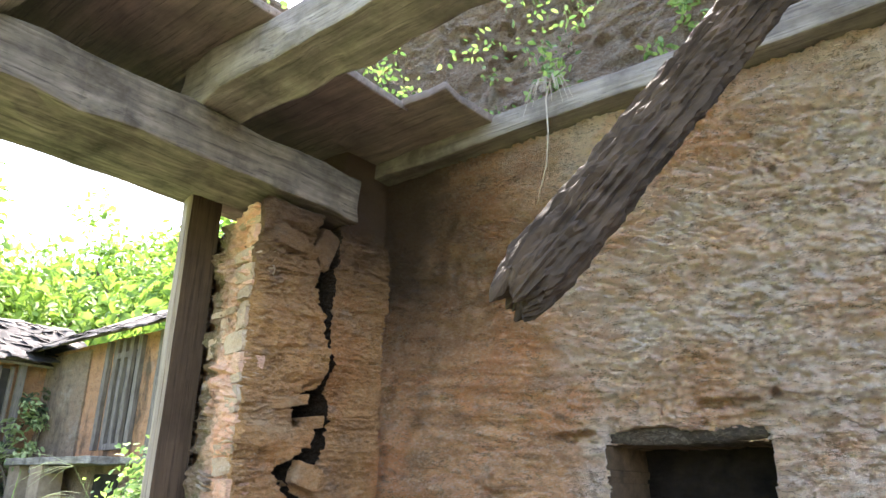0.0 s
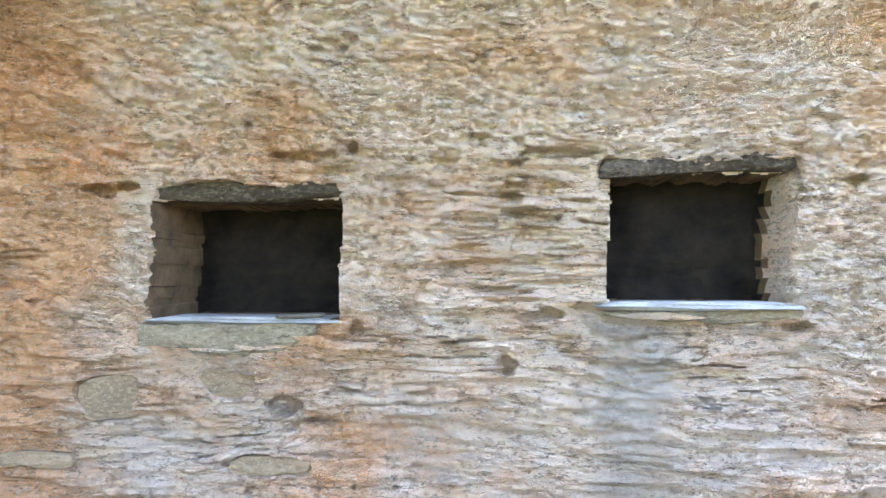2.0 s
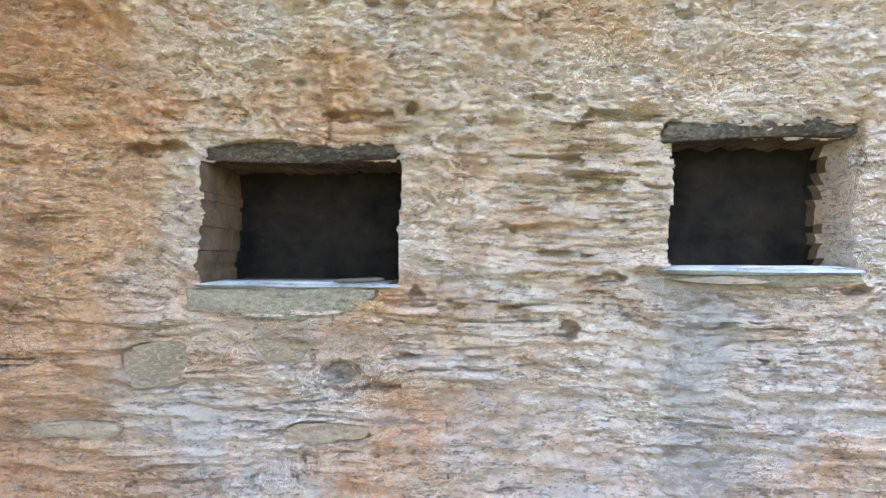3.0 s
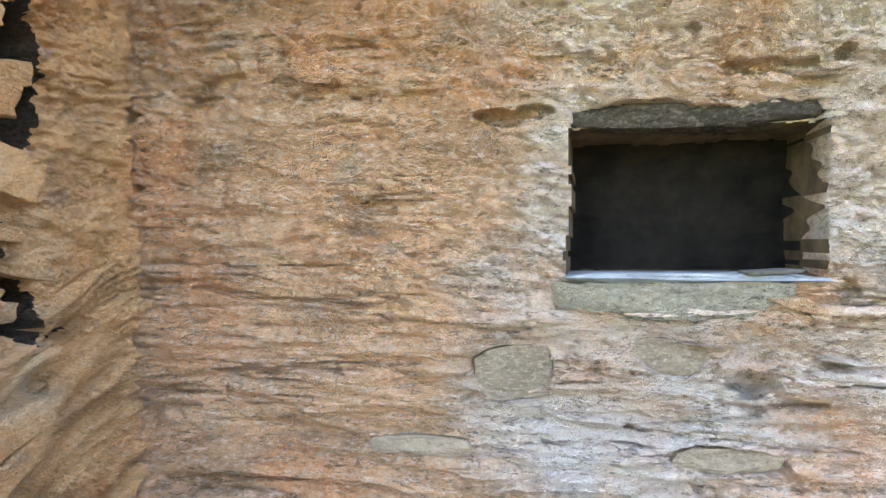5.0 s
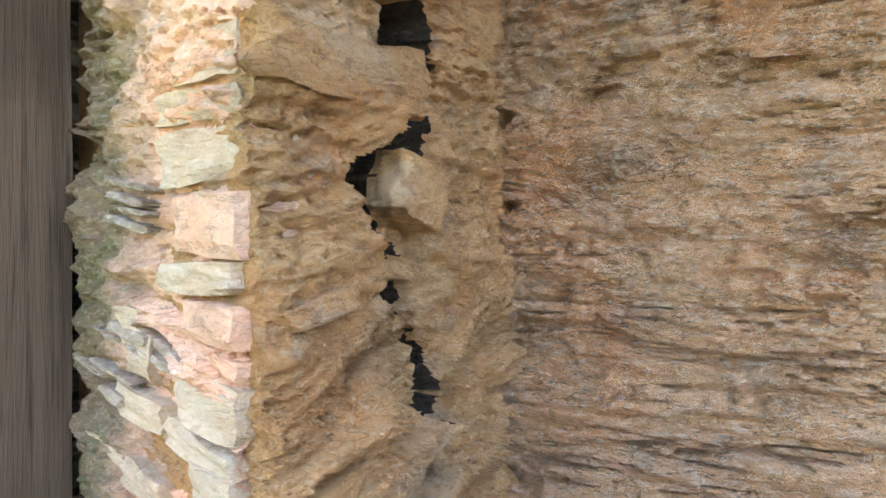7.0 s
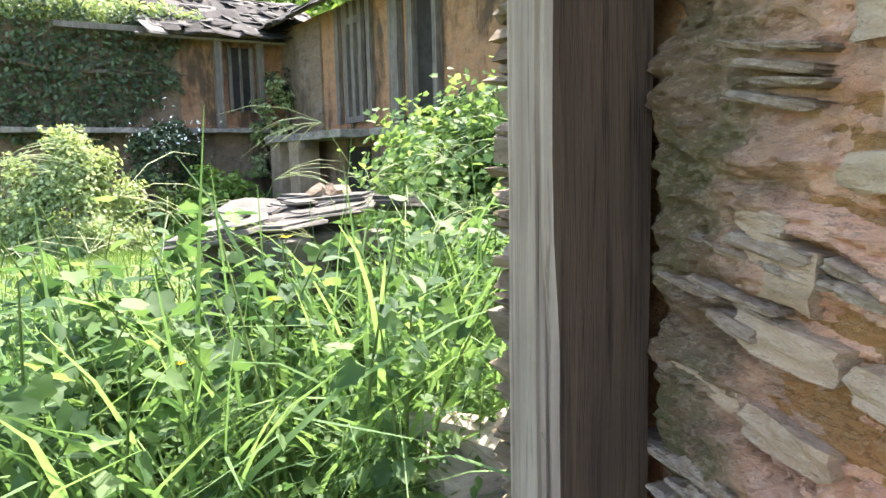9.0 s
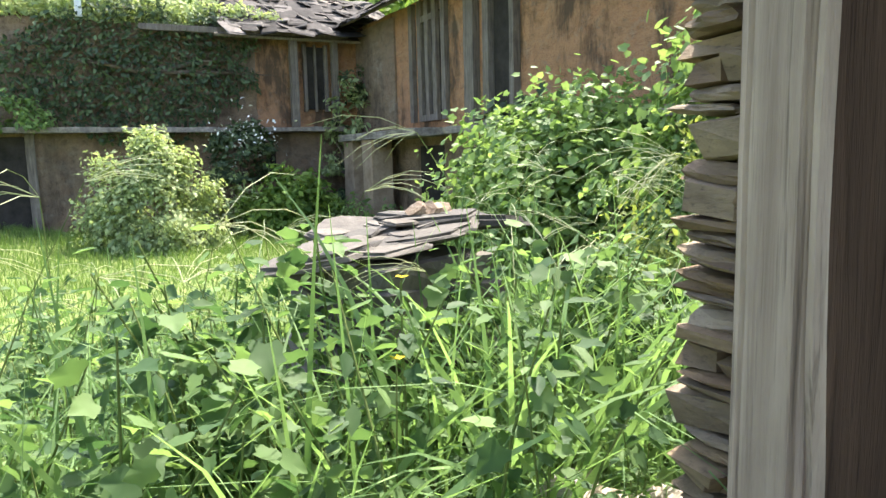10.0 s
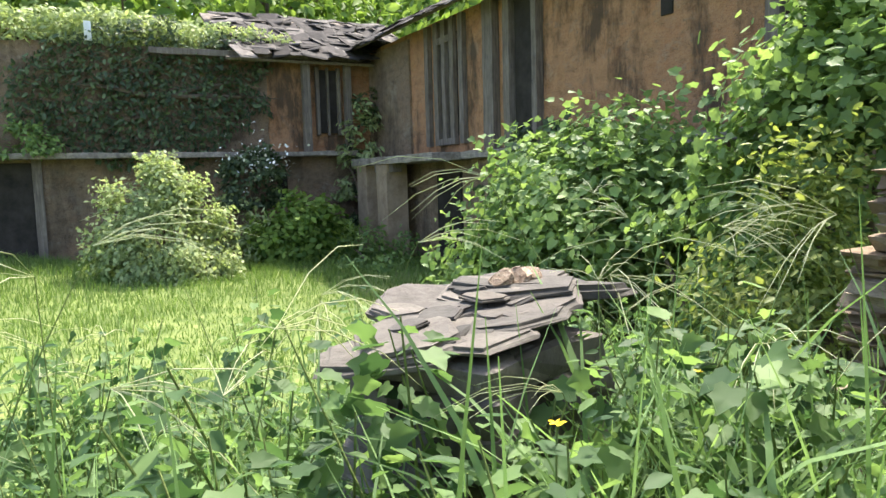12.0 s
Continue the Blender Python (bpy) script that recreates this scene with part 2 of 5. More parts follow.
MAT = {
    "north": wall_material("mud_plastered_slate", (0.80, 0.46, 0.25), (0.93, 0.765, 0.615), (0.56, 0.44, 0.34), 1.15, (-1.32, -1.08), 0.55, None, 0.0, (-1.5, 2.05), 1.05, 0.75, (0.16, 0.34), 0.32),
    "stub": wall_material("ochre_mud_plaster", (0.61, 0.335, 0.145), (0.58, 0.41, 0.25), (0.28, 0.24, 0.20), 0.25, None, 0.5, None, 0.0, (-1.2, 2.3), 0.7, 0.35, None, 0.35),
    # stones inside the wall crack, darkened in colour for the shade in there
    "crack": wall_material("shaded_broken_wall_core", (0.07, 0.048, 0.03), (0.12, 0.095, 0.07), (0.07, 0.062, 0.055), 0.1, None, 0.4),
    "reveal": wall_material("pink_mud_mortar", (0.84, 0.51, 0.34), (0.86, 0.69, 0.54), (0.51, 0.42, 0.335), 0.4, None, 0.5, (-2.31, -2.19), 0.0, None, 0.5, 0.25, None, 0.12),
    "block": wall_material("pale_pink_building_stone", (0.60, 0.435, 0.29), (0.65, 0.535, 0.40), (0.44, 0.365, 0.265), 0.5, None, 0.3, None, 0.0, None, 0.45, 0.2, None, 0.25),
    "outer": wall_material("weathered_rubble", (0.24, 0.20, 0.15), (0.36, 0.35, 0.31), (0.25, 0.23, 0.20), 0.3, None, 0.2),
    "facade": wall_material("orange_mud_render", (0.41, 0.215, 0.11), (0.37, 0.245, 0.16), (0.22, 0.18, 0.14), 0.2, None, 0.35, None, 0.8, None, 0.35),
    "facade_stone": wall_material("dark_rubble_facade", (0.26, 0.18, 0.12), (0.34, 0.27, 0.20), (0.17, 0.14, 0.11), 0.3, None, 0.3, None, 0.5, None, 0.5),
    "upper": wall_material("crumbling_earth", (0.30, 0.22, 0.15), (0.38, 0.34, 0.27), (0.25, 0.23, 0.20), 0.4, None, 0.3),
    "flat": wall_material("flush_grey_stone", (0.36, 0.27, 0.18), (0.40, 0.315, 0.22), (0.27, 0.215, 0.155), 0.3, None, 0.2, None, 0.0, None, 0.5, 0.4),
    "sill": wall_material("greenish_tan_sill_slab", (0.40, 0.335, 0.235), (0.50, 0.43, 0.32), (0.31, 0.265, 0.19), 0.3, None, 0.2, None, 0.0, None, 0.8, 0.7),
    "packing": wall_material("packed_thin_slates", (0.36, 0.27, 0.19), (0.46, 0.38, 0.29), (0.28, 0.24, 0.19), 0.4, None, 0.3, None, 0.0, None, 0.4, 0.3),
    "niche": wall_material("smoky_lintel_stone", (0.11, 0.085, 0.062), (0.26, 0.22, 0.165), (0.06, 0.05, 0.04), 0.35, None, 0.3, None, 0.5, None, 0.8, 0.8),
    "plate": wood_material("pale_wall_plate", (0.32, 0.285, 0.23), (0.12, 0.10, 0.08), 0, 0.9),
    "jamb": stone_material("grey_brown_jamb_stones", [(0.16, 0.12, 0.078), (0.23, 0.175, 0.115), (0.20, 0.14, 0.08), (0.31, 0.255, 0.185), (0.17, 0.13, 0.09)]),
    "slab": stone_material("pale_slate_slab", [(0.31, 0.32, 0.32), (0.26, 0.275, 0.285)], 0.0, "object", 0.6),
    "slate": stone_material("roof_slate", [(0.075, 0.073, 0.068), (0.14, 0.13, 0.115), (0.05, 0.05, 0.046), (0.20, 0.185, 0.16), (0.10, 0.09, 0.075)], 0.0, "object", 0.85, False),
    "roof": stone_material("weathered_roof_slate", [(0.03, 0.027, 0.025), (0.055, 0.05, 0.047), (0.022, 0.02, 0.019), (0.04, 0.037, 0.035), (0.2, 0.185, 0.17)], 0.0, "object", 0.9, False),
    "pillar": plain_material("grey_brown_plaster_pillar", (0.22, 0.155, 0.10), (0.40, 0.30, 0.21), 4.0),
    "rubble": stone_material("rubble_stones", [(0.45, 0.36, 0.28), (0.52, 0.50, 0.48), (0.33, 0.29, 0.25)], 0.1),
    "post": wood_material("grey_weathered_post", (0.43, 0.35, 0.265), (0.20, 0.15, 0.11), 2, 0.35),
    "beam": wood_material("sooty_beam", (0.36, 0.30, 0.245), (0.09, 0.073, 0.058), 1, 1.0),
    "rafter": wood_material("grey_rafter", (0.44, 0.385, 0.32), (0.16, 0.135, 0.11), 0, 0.9),
    "board": wood_material("dark_boards", (0.36, 0.29, 0.23), (0.15, 0.12, 0.10), 0, 0.6),
    "log": wood_material("charred_log", (0.115, 0.077, 0.050), (0.020, 0.013, 0.008), 2, 0.9),
    "timber": wood_material("old_house_timber", (0.26, 0.22, 0.18), (0.09, 0.07, 0.055), 2, 0.4),
    "earth": plain_material("bare_earth", (0.05, 0.038, 0.026), (0.115, 0.088, 0.06), 6.0),
    "lawn": plain_material("grassy_soil", (0.08, 0.125, 0.03), (0.19, 0.23, 0.07), 3.0),
    # backs and sides of the niches, with the shade of the recess painted in
    "deep_shade": plain_material("shade_blackened_niche", (0.002, 0.0016, 0.0012), (0.017, 0.012, 0.008), 13.0, 0.95, 0.02),
    "niche_side_shade": plain_material("shade_browned_plaster", (0.045, 0.03, 0.017), (0.17, 0.11, 0.062), 12.0, 0.95, 0.02),
    # inner side of the door post: its shade put into a browner colour
    "post_shade": wood_material("shade_browned_timber", (0.118, 0.077, 0.048), (0.056, 0.036, 0.022), 2, 0.5),
    # colour of the sheets that stand for unlit rooms behind the house openings
    "dark": plain_material("painted_dark_interior", (0.02, 0.017, 0.014), (0.05, 0.042, 0.035), 4.0),
    "hill": plain_material("wooded_hillside", (0.03, 0.06, 0.02), (0.09, 0.15, 0.05), 0.6),
    "weed": leaf_material("weed_leaves", (0.05, 0.105, 0.045), (0.22, 0.335, 0.125), 0.5),
    "vine": leaf_material("vine_leaves", (0.11, 0.185, 0.072), (0.31, 0.43, 0.15), 0.45),
    "gourd": leaf_material("dull_broad_leaves", (0.07, 0.125, 0.065), (0.17, 0.25, 0.12), 0.4),
    "pale_leaf": leaf_material("pale_green_leaves", (0.21, 0.27, 0.13), (0.48, 0.55, 0.27), 0.4),
    "yellow_leaf": leaf_material("yellow_green_leaves", (0.14, 0.19, 0.05), (0.31, 0.35, 0.10), 0.45),
    "dark_leaf": leaf_material("dark_ivy_leaves", (0.05, 0.075, 0.045), (0.15, 0.20, 0.10), 0.3),
    "tree_leaf": leaf_material("tree_leaves", (0.09, 0.17, 0.04), (0.30, 0.42, 0.10), 0.45),
    "blade": leaf_material("grass_blades", (0.12, 0.21, 0.085), (0.27, 0.41, 0.165), 0.45),
    "lawn_blade": leaf_material("lawn_blades", (0.08, 0.15, 0.035), (0.20, 0.285, 0.085), 0.4),
    "straw": leaf_material("seed_stalks", (0.40, 0.44, 0.26), (0.62, 0.62, 0.42), 0.3),
    "stem": plain_material("green_stems", (0.08, 0.13, 0.03), (0.18, 0.22, 0.07), 20.0),
    "bark": plain_material("bark", (0.07, 0.05, 0.035), (0.18, 0.14, 0.10), 12.0, 0.9, 0.02),
    "root": plain_material("dry_roots", (0.28, 0.23, 0.17), (0.48, 0.42, 0.33), 30.0),
    "white": plain_material("white_tin", (0.62, 0.64, 0.66), (0.78, 0.78, 0.78), 20.0),
    "yellow": plain_material("yellow_petals", (0.75, 0.55, 0.03), (0.85, 0.65, 0.05), 40.0),
    "petal": plain_material("white_petals", (0.7, 0.7, 0.62), (0.82, 0.82, 0.76), 40.0),
}

# ---- geometry helpers ----
RNG = np.random.default_rng(7)
TABLE = RNG.random((256, 256))


def vnoise(u, v):
    """Smooth value noise in the plane, 0 to 1."""
    iu, iv = np.floor(u).astype(int), np.floor(v).astype(int)
    fu, fv = u - iu, v - iv
    fu, fv = fu * fu * (3 - 2 * fu), fv * fv * (3 - 2 * fv)
    a, b = TABLE[iu & 255, iv & 255], TABLE[(iu + 1) & 255, iv & 255]
    c, d = TABLE[iu & 255, (iv + 1) & 255], TABLE[(iu + 1) & 255, (iv + 1) & 255]
    return (a + (b - a) * fu) * (1 - fv) + (c + (d - c) * fu) * fv


def fbm(u, v, octaves=4, gain=0.5):
    total, amp, norm = 0.0, 1.0, 0.0
    for k in range(octaves):
        total = total + amp * vnoise(u * 2**k + 17.3 * k, v * 2**k + 9.1 * k)
        norm, amp = norm + amp, amp * gain
    return total / norm


def smooth(a, b, x):
    t = np.clip((x - a) / (b - a), 0, 1)
    return t * t * (3 - 2 * t)


def mesh_object(name, verts, faces, mat, parent=None, label="", soft=False):
    me = bpy.data.meshes.new(name)
    verts = np.asarray(verts, float)
    if isinstance(faces, np.ndarray):
        n, k = faces.shape
        me.vertices.add(len(verts))
        me.vertices.foreach_set("co", verts.ravel())
        me.loops.add(n * k)
        me.loops.foreach_set("vertex_index", faces.ravel().astype(np.int32))
        me.polygons.add(n)
        me.polygons.foreach_set("loop_start", np.arange(0, n * k, k, dtype=np.int32))
        me.update(calc_edges=True)
    else:
        me.from_pydata(verts.tolist(), [], faces)
        me.update()
    me.materials.append(mat)
    if soft:
        me.polygons.foreach_set("use_smooth", np.ones(len(me.polygons), bool))
    ob = new(name, me)
    if parent:
        ob.parent = parent
    if label:
        tagged(ob, label)
    return ob


def part(name, bm, mat, parent=None, label="", soft=False):
    me = bpy.data.meshes.new(name)
    bm.normal_update()
    bm.to_mesh(me)
    bm.free()
    me.materials.append(mat)
    if soft:
        me.polygons.foreach_set("use_smooth", np.ones(len(me.polygons), bool))
    ob = new(name, me)
    if parent:
        ob.parent = parent
    if label:
        tagged(ob, label)
    return ob


def rough_box(x0, x1, y0, y1, z0, z1, cell=0.12, amp=0.006, bev=0.008, seed=0):
    """A box cut into cells, its faces worn and its edges rounded."""
    rnd = random.Random(seed)
    bm = bmesh.new()
    bmesh.ops.create_cube(bm, size=1.0)
    for v in bm.verts:
        v.co = Vector(((x0 + x1) / 2 + v.co.x * (x1 - x0), (y0 + y1) / 2 + v.co.y * (y1 - y0), (z0 + z1) / 2 + v.co.z * (z1 - z0)))
    for axis, (a, b) in enumerate(((x0, x1), (y0, y1), (z0, z1))):
        cuts = min(40, int((b - a) / cell))
        for k in range(1, cuts + 1):
            co, no = [0, 0, 0], [0, 0, 0]
            co[axis], no[axis] = a + (b - a) * k / (cuts + 1), 1
            bmesh.ops.bisect_plane(bm, geom=bm.verts[:] + bm.edges[:] + bm.faces[:], plane_co=co, plane_no=no)
    if bev:
        sharp = [e for e in bm.edges if len(e.link_faces) == 2 and e.calc_face_angle() > 0.9]
        bmesh.ops.bevel(bm, geom=sharp, offset=bev, segments=2, affect="EDGES", profile=0.6)
    off = Vector((rnd.random() * 50, rnd.random() * 50, rnd.random() * 50))
    for v in bm.verts:
        v.co += Vector(noise.turbulence_vector(v.co * 5 + off, 3, False)) * amp
    return bm


def flake_mesh(name, mat, seed):
    """The broken edge of a slate: a long tapering strip of unit size."""
    rnd = random.Random(seed)
    bm = bmesh.new()
    out = []
    for x in (-0.5, -0.3, 0.0, 0.28, 0.5):
        t = 0.5 * (1 - abs(2 * x) ** 2.2) * rnd.uniform(0.6, 1.1) + 0.06
        out.append((x + rnd.uniform(-0.05, 0.05), t))
    ring = [(x, t) for x, t in out] + [(x, -t * rnd.uniform(0.5, 1.0)) for x, t in reversed(out)]
    front = [bm.verts.new((x, -0.5 + rnd.uniform(-0.1, 0.16), z)) for x, z in ring]
    rear = [bm.verts.new((x, 0.5, z)) for x, z in ring]
    n = len(ring)
    for k in range(n):
        bm.faces.new((front[k], front[(k + 1) % n], rear[(k + 1) % n], rear[k]))
    for k in range(4):
        bm.faces.new((front[k], front[n - 1 - k], front[n - 2 - k], front[k + 1]))
    bm.faces.new(rear)
    bmesh.ops.recalc_face_normals(bm, faces=bm.faces[:])
    me = bpy.data.meshes.new(name)
    bm.to_mesh(me)
    bm.free()
    me.materials.append(mat)
    return me


def worn_stone_mesh(name, mat, seed):
    """A rounded, weathered block of unit size."""
    rnd = random.Random(seed)
    bm = bmesh.new()
    bmesh.ops.create_cube(bm, size=1.0)
    for v in bm.verts:
        v.co += Vector([rnd.uniform(-0.07, 0.07) for _ in range(3)])
    bmesh.ops.subdivide_edges(bm, edges=bm.edges[:], cuts=3, use_grid_fill=True)
    for v in bm.verts:
        n2 = v.co.length
        v.co *= 1 - 0.38 * max(0.0, n2 - 0.6)
        v.co += Vector(noise.turbulence_vector(v.co * 2.6 + Vector((seed, 0, 0)), 3, False)) * 0.08
    me = bpy.data.meshes.new(name)
    bm.to_mesh(me)
    bm.free()
    me.materials.append(mat)
    return me


def stone_mesh(name, mat, seed, size=(1, 1, 1), flat=0.5):
    """A worn, roughly squared stone of unit size, for sharing."""
    rnd = random.Random(seed)
    bm = bmesh.new()
    bmesh.ops.create_cube(bm, size=1.0)
    for v in bm.verts:
        v.co += Vector([rnd.uniform(-0.11, 0.11) for _ in range(3)])
    bmesh.ops.bevel(bm, geom=bm.edges[:], offset=0.09, segments=1, affect="EDGES")
    for v in bm.verts:
        v.co += Vector([rnd.uniform(-0.025, 0.025) for _ in range(3)])
        v.co = Vector([a * b for a, b in zip(v.co, size)])
    me = bpy.data.meshes.new(name)
    bm.to_mesh(me)
    bm.free()
    me.materials.append(mat)
    return me


def heightfield(origin, u, v, n, lu, lv, step, height, thick):
    """A solid slab whose front is a displaced grid. height(a, b) gives the way out along n, in metres."""
    su, sv = step if isinstance(step, tuple) else (step, step)
    nu, nv = int(round(lu / su)) + 1, int(round(lv / sv)) + 1
    a, b = np.meshgrid(np.linspace(0, lu, nu), np.linspace(0, lv, nv), indexing="ij")
    h = height(a, b)
    o, u, v, n = (np.array(q, float) for q in (origin, u, v, n))
    p = o + a[..., None] * u + b[..., None] * v + h[..., None] * n
    verts = p.reshape(-1, 3)
    idx = np.arange(nu * nv).reshape(nu, nv)
    quads = np.stack([idx[:-1, :-1], idx[1:, :-1], idx[1:, 1:], idx[:-1, 1:]], -1).reshape(-1, 4)
    if np.dot(np.cross(u, v), n) < 0:
        quads = quads[:, ::-1]
    ring = np.concatenate([idx[:, 0], idx[-1, 1:], idx[-2::-1, -1], idx[0, -2:0:-1]])
    away = -thick * n if np.isscalar(thick) else np.array(thick, float)
    back = o + a.ravel()[ring][:, None] * u + b.ravel()[ring][:, None] * v + away
    base = len(verts)
    bi = base + np.arange(len(ring))
    nxt = np.roll(np.arange(len(ring)), -1)
    skirt = np.stack([ring, bi, bi[nxt], ring[nxt]], -1)
    verts = np.concatenate([verts, back, back.mean(0)[None]])
    mid = len(verts) - 1
    cap = np.stack([bi, np.full(len(ring), mid), bi[nxt], bi[nxt]], -1)
    return verts, quads, skirt, cap[:, :3], h


def wall_object(name, mat, *args, deep_shade=None, parent=None, rim=None):
    verts, quads, skirt, cap, h = heightfield(*args)
    faces = quads.tolist() + skirt.tolist() + cap.tolist()
    ob = mesh_object(name, verts, faces, mat, parent)
    me = ob.data
    co = verts[quads]
    spread = np.ptp(co @ np.array(args[3], float), axis=1)
    flags = np.zeros(len(me.polygons), bool)
    flags[: len(quads)] = spread < 0.006
    me.polygons.foreach_set("use_smooth", flags)
    # deep faces and their sides take darker materials that paint the recess's shade
    if deep_shade:
        me.materials.append(deep_shade)
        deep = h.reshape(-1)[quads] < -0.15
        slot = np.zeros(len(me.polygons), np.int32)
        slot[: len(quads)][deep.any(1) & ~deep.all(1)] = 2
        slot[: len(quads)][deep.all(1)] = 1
        me.materials.append(rim or MAT["niche_side_shade"])
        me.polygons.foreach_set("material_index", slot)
    return ob


def ledges(a, b, course, seed, runs=1.0):
    """Broken slate edges: each course leans out downwards and ends in a lip with an undercut."""
    warp = 0.06 * (fbm(a * 1.7 + seed, b * 1.7, 3) - 0.5) + 0.04 * (fbm(a * 9 + seed, b * 9, 3) - 0.5)
    row = (b + warp) / course + 2.2 * fbm(a * 0.9 + seed + 4, b * 6, 2)
    k = np.floor(row).astype(int)
    f = row - k
    run = a * runs * (6 + 11 * TABLE[k & 255, 7]) + 90 * TABLE[k & 255, 3]
    ki = np.floor(run).astype(int)
    fr = run - ki
    now, nxt = TABLE[ki & 255, k & 255], TABLE[(ki + 1) & 255, k & 255]
    proud = now + (nxt - now) * smooth(0.7, 1.0, fr)
    lip = np.clip(1 - f, 0, 1) ** 0.8 * smooth(0.0, 0.14, f) * smooth(0.0, 0.25, fr) * smooth(1.02, 0.7, fr)
    gap = (f > 0.80) & (TABLE[(ki + 40) & 255, (k + 90) & 255] > 0.78) & (fr > 0.08)
    return lip * smooth(0.35, 0.95, proud), gap & (proud > 0.5)


def slate_relief(a, b, depth=0.016, plaster=0.5, seed=0.0, course=0.026, dip=0.0, crack=0.008, runs=1.0):
    """Slate courses under broken, granular mud plaster."""
    b = b + dip * a
    cover = smooth(plaster - 0.12, plaster + 0.12, fbm(a * 2.3 + seed + 31, b * 3.1 + 5, 4))
    lumps = fbm(a * 26 + seed, b * 44, 4, 0.72) - 0.5
    clots = fbm(a * 52 + seed, b * 78 + 9, 3, 0.7) - 0.5
    pock = 1 - np.abs(2 * fbm(a * 13 + seed + 8, b * 34, 4, 0.65) - 1)
    broad = 0.035 * (fbm(a * 1.3 + seed + 60, b * 1.3, 3) - 0.5)
    pits = -0.035 * smooth(0.85, 0.88, vnoise(a * 9 + seed, b * 30) * 0.5 + 0.5 * vnoise(a * 41, b * 77 + seed))
    big, slot = ledges(a, b, course, seed, runs)
    small, nick = ledges(a, b, course * 0.5, seed + 50, runs)
    lips = 1.6 * depth * big + 0.9 * depth * small
    slots = -0.024 * slot * smooth(0.6, 0.9, cover) - 0.006 * nick * cover
    line = np.abs(fbm(a * 3.1 + seed + 12, b * 4.6, 4, 0.55) - 0.5)
    split = -crack * smooth(0.012, 0.003, line) * smooth(0.45, 0.6, vnoise(a * 4 + seed, b * 5))
    return broad + lips * (0.14 + 0.95 * cover) + 0.030 * lumps + 0.022 * clots + 0.014 * (pock - 0.8) + pits + split + slots


def terrace(n, levels, edge=0.7):
    """Noise cut into flat flakes with steep broken edges."""
    q = n * levels
    k = np.floor(q)
    return (k + smooth(edge, 1.0, q - k)) / levels


def strata_relief(a, b, seed=0.0, dip=0.0, depth=1.0, long=1.0):
    """Edges of thin slates laid in beds: long broken flakes, fine ridges between them and open joints."""
    a = a / long
    c = b + dip * a * long + 0.030 * (fbm(a * 1.9 + seed, b * 3.0, 3) - 0.5) + 0.012 * (fbm(a * 9 + seed, b * 12, 3) - 0.5)
    flakes = terrace(fbm(a * 3.4 + seed, c * 19 + 3, 4, 0.55), 15) - 0.5
    slivers = terrace(fbm(a * 8.5 + seed + 20, c * 52, 3, 0.6), 9) - 0.5
    ridges = 1 - np.abs(2 * fbm(a * 7 + seed + 50, c * 62, 3, 0.6) - 1) - 0.75
    joint = np.abs(fbm(a * 2.1 + seed + 70, c * 24, 3, 0.5) - 0.5)
    open_joint = smooth(0.014, 0.007, joint) * smooth(0.46, 0.54, vnoise(a * 5 + seed, c * 14))
    return depth * (0.125 * flakes + 0.072 * slivers + 0.024 * ridges - 0.055 * open_joint)


def plaster_relief(a, b, seed=0.0):
    """Worn mud plaster: flaking skins, drawn-out lumps, pocks and a few small holes."""
    w = b + 0.02 * (fbm(a * 4 + seed, b * 5, 3) - 0.5)
    skin = terrace(fbm(a * 5 + seed, w * 13, 4, 0.6), 11) - 0.5
    lumps = fbm(a * 24 + seed, w * 42, 4, 0.75) - 0.5
    clots = fbm(a * 48 + seed, b * 80 + 9, 3, 0.7) - 0.5
    ridge = 1 - np.abs(2 * fbm(a * 9 + seed + 8, w * 36, 3, 0.6) - 1) - 0.75
    pits = -0.03 * smooth(0.84, 0.88, vnoise(a * 11 + seed, b * 24) * 0.55 + 0.45 * vnoise(a * 37, b * 60 + seed))
    return 0.042 * skin + 0.044 * lumps + 0.042 * clots + 0.010 * ridge + pits


def thing(name, label, category, group="", at=(0, 0, 0)):
    ob = new(name)
    ob.location = at
    ob.empty_display_size = 0.1
    return tagged(ob, label, category, group)


LEAVES = {
    "oval": ([(0, 0, 0), (0.24, 0.3, 0.05), (0.2, 0.7, 0.03), (0, 1, -0.1), (-0.2, 0.7, 0.03), (-0.24, 0.3, 0.05), (0, 0.45, -0.03)],
             [(0, 1, 6), (1, 2, 6), (2, 3, 6), (3, 4, 6), (4, 5, 6), (5, 0, 6)]),
    "lobed": ([(0, 0, 0), (0.3, -0.1, 0.05), (0.42, 0.12, 0.05), (0.36, 0.3, 0.02), (0.46, 0.52, 0.0), (0.27, 0.62, 0.0), (0.14, 0.84, -0.05), (0, 1, -0.14), (-0.14, 0.84, -0.05),
               (-0.27, 0.62, 0.0), (-0.46, 0.52, 0.0), (-0.36, 0.3, 0.02), (-0.42, 0.12, 0.05), (-0.3, -0.1, 0.05), (0, 0.35, -0.05)],
              [(k, (k + 1) % 14, 14) for k in range(14)]),
    "quad": ([(0, 0, 0), (0.3, 0.5, 0.05), (0, 1, -0.05), (-0.3, 0.5, 0.05)], [(0, 1, 3), (1, 2, 3)]),
}


